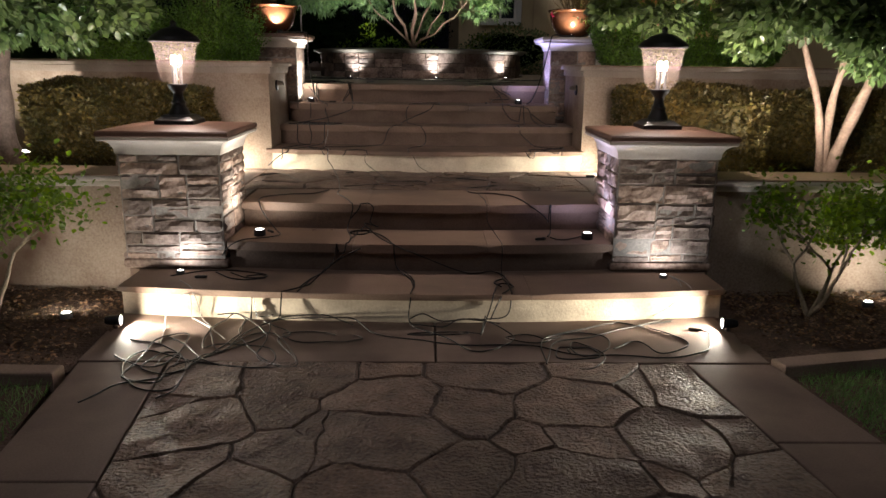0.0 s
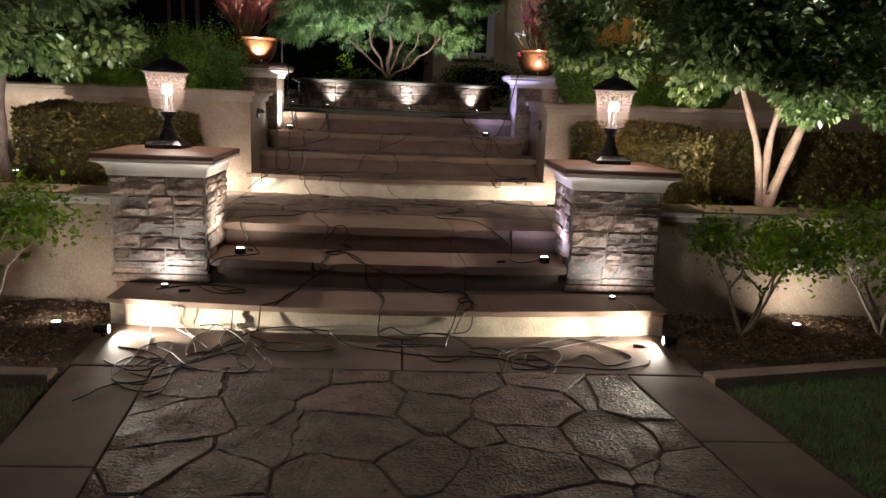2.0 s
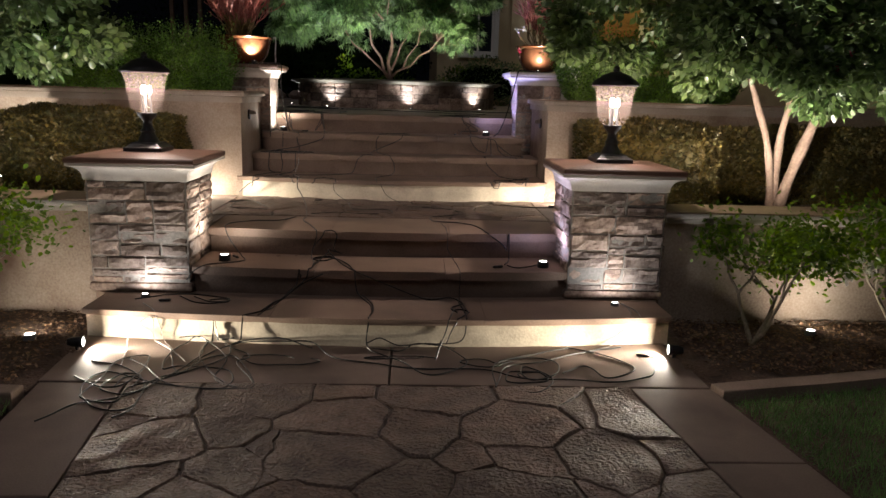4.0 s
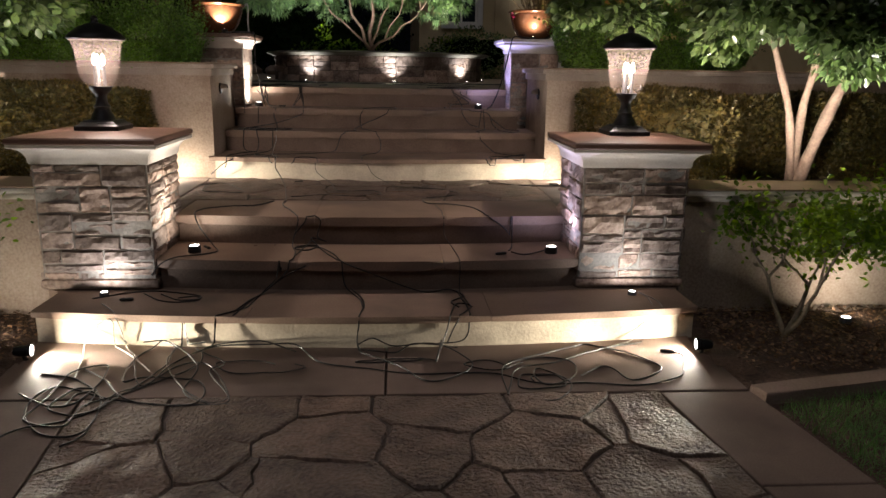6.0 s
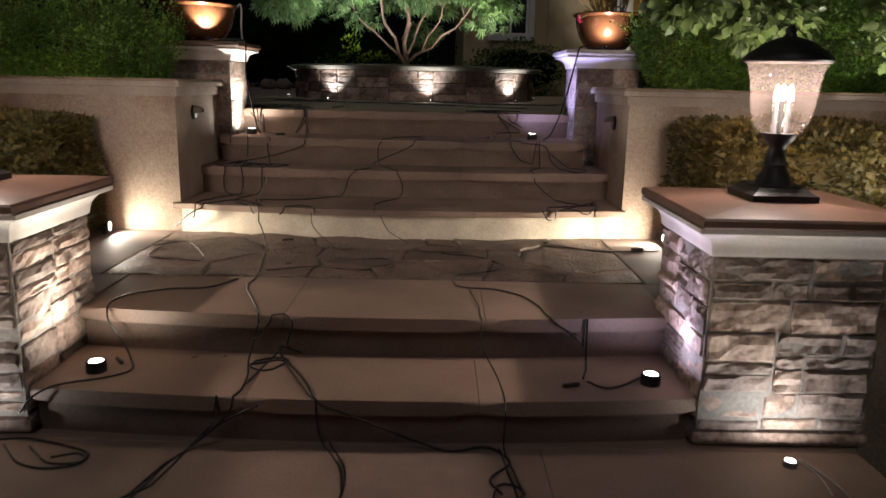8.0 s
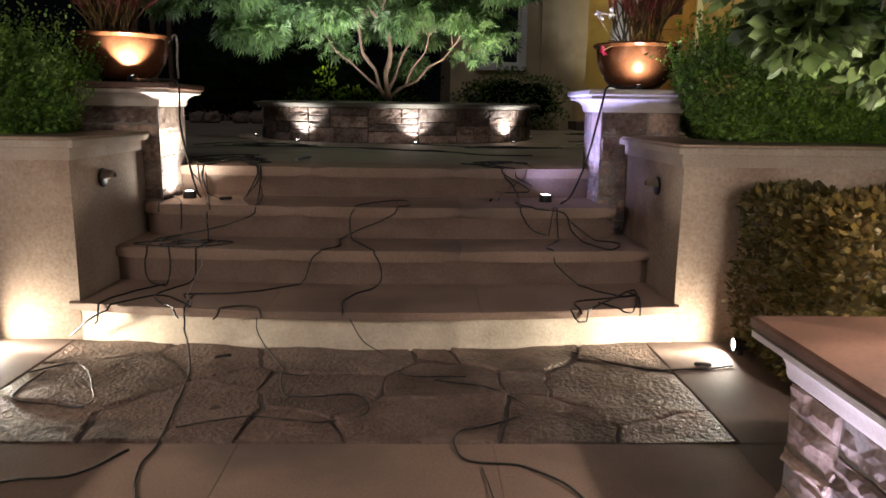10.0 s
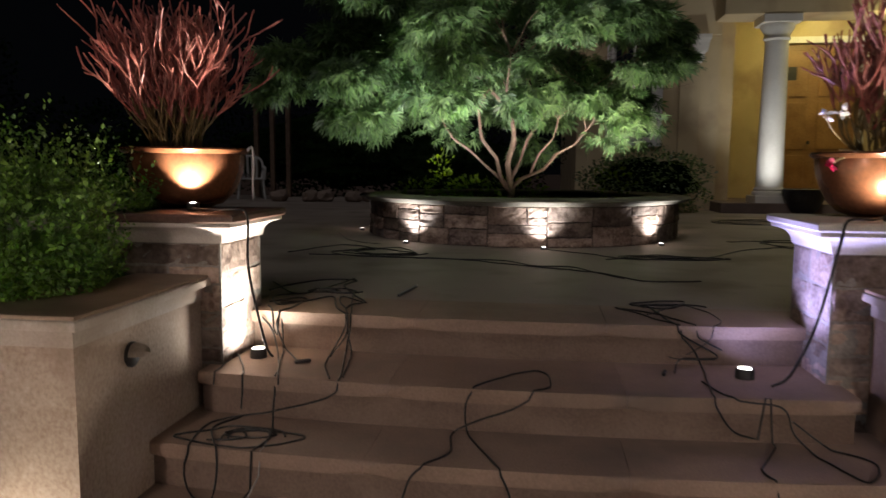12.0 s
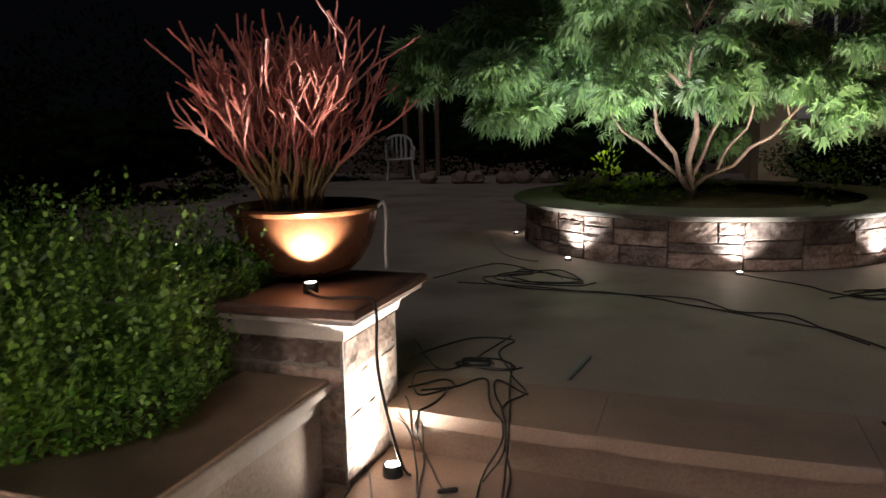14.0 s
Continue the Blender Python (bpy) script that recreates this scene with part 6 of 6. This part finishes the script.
cable([(-1.5, 4.26, 0.0), (-1.31, 4.13, 0.0), (-1.21, 4.2, 0.0), (-1.23, 4.55, 0.0), (-1.37, 4.48, 0.0), (-1.36, 4.2, 0.0), (-1.36, 4.01, 0.0), (-1.18, 3.95, 0.0), (-1.18, 4.13, 0.0), (-1.04, 4.26, 0.0), (-0.82, 4.55, 0.0), (-0.82, 4.76, 0.01), (-0.57, 4.74, 0.05), (-0.37, 4.72, 0.0)], 0.0041)
cable([(-0.07, 4.73, 0.03), (0.01, 4.73, 0.06), (0.12, 4.73, 0.02), (0.33, 4.73, 0.03), (0.5, 4.56, 0.0), (0.41, 4.39, 0.0), (0.27, 4.34, 0.0), (0.15, 4.51, 0.0), (-0.04, 4.69, 0.0), (-0.07, 4.73, 0.03)], 0.0041)
cable([(0.39, 4.73, 0.03), (0.44, 4.74, 0.14), (0.53, 4.9, 0.17), (0.45, 4.94, 0.17), (0.41, 4.76, 0.17), (0.33, 4.56, 0.0), (0.36, 4.73, 0.05)], 0.0041)
cable([(0.62, 4.18, 0.0), (0.65, 4.5, 0.0), (0.85, 4.61, 0.0), (0.99, 4.55, 0.0), (0.97, 4.38, 0.0), (0.83, 4.28, 0.0), (0.78, 4.38, 0.0), (0.82, 4.47, 0.0), (0.93, 4.3, 0.0), (0.84, 4.13, 0.0), (0.71, 4.13, 0.0)], 0.0041)
cable([(1.0, 4.38, 0.0), (1.15, 4.49, 0.0), (1.23, 4.32, 0.0), (1.41, 4.45, 0.0), (1.35, 4.6, 0.0), (1.15, 4.77, 0.0), (1.04, 4.74, 0.0), (0.68, 4.55, 0.0)], 0.0041)
cable([(-0.12, 5.17, 0.19), (-0.04, 4.98, 0.17), (-0.06, 4.73, 0.12), (-0.05, 4.73, 0.0), (0.12, 4.69, 0.0), (0.23, 4.73, 0.03), (0.44, 4.75, 0.0)], 0.0041)
cable([(-1.33, 4.42, 0.0), (-1.39, 4.65, 0.0), (-1.42, 4.83, 0.08), (-1.3, 4.81, 0.14), (-1.29, 4.81, 0.0), (-1.09, 4.59, 0.0), (-1.02, 4.5, 0.0)], 0.0028, M_cable_pale)
cable([(-1.41, 4.99, 0.17), (-1.27, 4.81, 0.14), (-1.23, 4.8, 0.01), (-1.1, 4.59, 0.0)], 0.0028, M_cable_pale)
cable([(-1.44, 3.75, 0.0), (-1.34, 3.93, 0.0), (-1.18, 4.01, 0.0), (-1.07, 4.2, 0.0), (-0.97, 4.55, 0.0), (-0.98, 4.78, 0.0), (-0.82, 4.76, 0.04)], 0.0041)
cable([(-1.14, 4.79, 0.03), (-1.01, 4.78, 0.03), (-0.82, 4.55, 0.0), (-0.8, 4.26, 0.0), (-0.66, 4.13, 0.0), (-0.59, 4.19, 0.0), (-0.76, 4.55, 0.0), (-0.91, 4.55, 0.0), (-1.01, 4.33, 0.0), (-1.17, 4.72, 0.0)], 0.0041)
cable([(-1.51, 4.48, 0.0), (-1.31, 4.4, 0.0), (-1.13, 4.19, 0.0), (-1.09, 3.9, 0.0), (-1.26, 3.9, 0.0), (-1.41, 4.13, 0.0), (-1.37, 4.33, 0.0), (-1.1, 4.2, 0.0), (-0.84, 4.13, 0.0), (-0.58, 4.13, 0.0)], 0.0041)
cable([(0.62, 4.18, 0.0), (0.71, 4.46, 0.0), (0.9, 4.54, 0.0), (1.19, 4.71, 0.0), (1.43, 4.8, 0.0)], 0.0041)
cable([(-0.69, 4.78, 0.17), (-0.62, 5.1, 0.17), (-0.5, 5.18, 0.25), (-0.37, 5.18, 0.32)], 0.0041)
cable([(0.47, 5.18, 0.17), (0.51, 4.82, 0.17), (0.48, 4.74, 0.05), (0.33, 4.73, 0.03)], 0.0041)
cable([(-0.5, 5.18, 0.31), (-0.53, 5.18, 0.25), (-0.64, 4.9, 0.17), (-0.8, 4.76, 0.02)], 0.0041)
cable([(-1.49, 5.07, 0.17), (-1.25, 5.2, 0.17), (-0.97, 5.13, 0.17), (-0.92, 5.05, 0.17), (-1.03, 5.03, 0.17), (-1.15, 5.14, 0.17)], 0.0041)
cable([(1.52, 5.15, 0.17), (1.56, 4.98, 0.17), (1.54, 4.85, 0.12), (1.36, 4.8, 0.0), (1.23, 4.74, 0.0)], 0.0028, M_cable_pale)
coil(-1.02, 7.72, 0.17, 0.07, 2.4, 1)
coil(-0.95, 7.70, 0.22, 0.09, 1.8, 60)
coil(-1.15, 10.75, 0.30, 0.22, 3.2, 3)
coil(1.05, 10.75, 0.35, 0.14, 2.6, 4)
coil(2.9, 14.9, 0.8, 0.4, 4.3, 5)
coil(2.2, 12.0, 0.35, 0.3, 2.6, 63)
coil(0.72, 8.80, 0.20, 0.09, 2.2, 7)
coil(-1.0, 8.95, 0.12, 0.07, 2.2, 66)
coil(0.84, 4.32, 0.14, 0.08, 1.8, 9)
coil(-1.2, 4.15, 0.12, 0.13, 1.8, 8)
coil(0.12, 4.58, 0.22, 0.05, 1.4, 10, 0.0035)
coil(-0.55, 4.52, 0.20, 0.09, 1.3, 41, 0.0034)
coil(0.62, 4.50, 0.22, 0.08, 1.3, 43, 0.0034)
coil(-0.40, 5.50, 0.06, 0.05, 1.8, 11)
hanging([(-1.375, 8.13, 1.69), (-1.28, 8.06, 1.688), (-1.15, 8.08, 1.69), (-1.115, 8.09, 1.66), (-1.12, 8.10, 1.45), (-1.09, 8.13, 1.22), (-1.07, 8.17, 1.08), (-1.06, 8.20, 1.044)], 0.006)
hanging([(1.40, 8.20, 1.69), (1.30, 8.06, 1.688), (1.20, 8.02, 1.685), (1.17, 8.00, 1.60), (1.10, 7.99, 1.30), (1.03, 8.02, 1.10), (0.98, 8.06, 1.044)], 0.006)
for x, y, a in ((0.745, 5.34, 20), (1.38, 6.88, -10), (1.52, 4.66, -20), (-0.90, 8.13, 30), (0.60, 8.18, 75), (-0.98, 5.50, -50), (-1.30, 5.04, 10), (-0.62, 6.95, 30)):
    connector((x, y), a)
splice = thing("splice_box", "flat black cable splice box on the patio", "connector", (-1.02, 8.92, Z7), "connectors", 8)
part("case", box(-0.05, 0.05, -0.02, 0.02, 0, 0.02, 0.006), M_cable, splice)
rod = thing("metal_stake", "short dark stake lying on the patio", "stake", (-0.60, 8.98, Z7 + 0.006), turn=83)
part("shaft", box(-0.16, 0.16, -0.008, 0.008, -0.005, 0.008, 0.003), M_grey, rod)
for x, y, s in ((-0.72, 5.55, 0.02), (-0.60, 5.57, 0.013), (-0.05, 6.9, 0.012)):
    lf = thing("dry_leaf", "small curled dry brown leaf on a step", "leaf", (x, y, level(y) + 0.002), "dry leaves", 40 * x)
    part("blade", joined("blade", [([(s * a * 2, s * b * 2, s * c) for a, b, c in LEAF["oval"][0]], LEAF["oval"][1])], M_chip), None, lf)
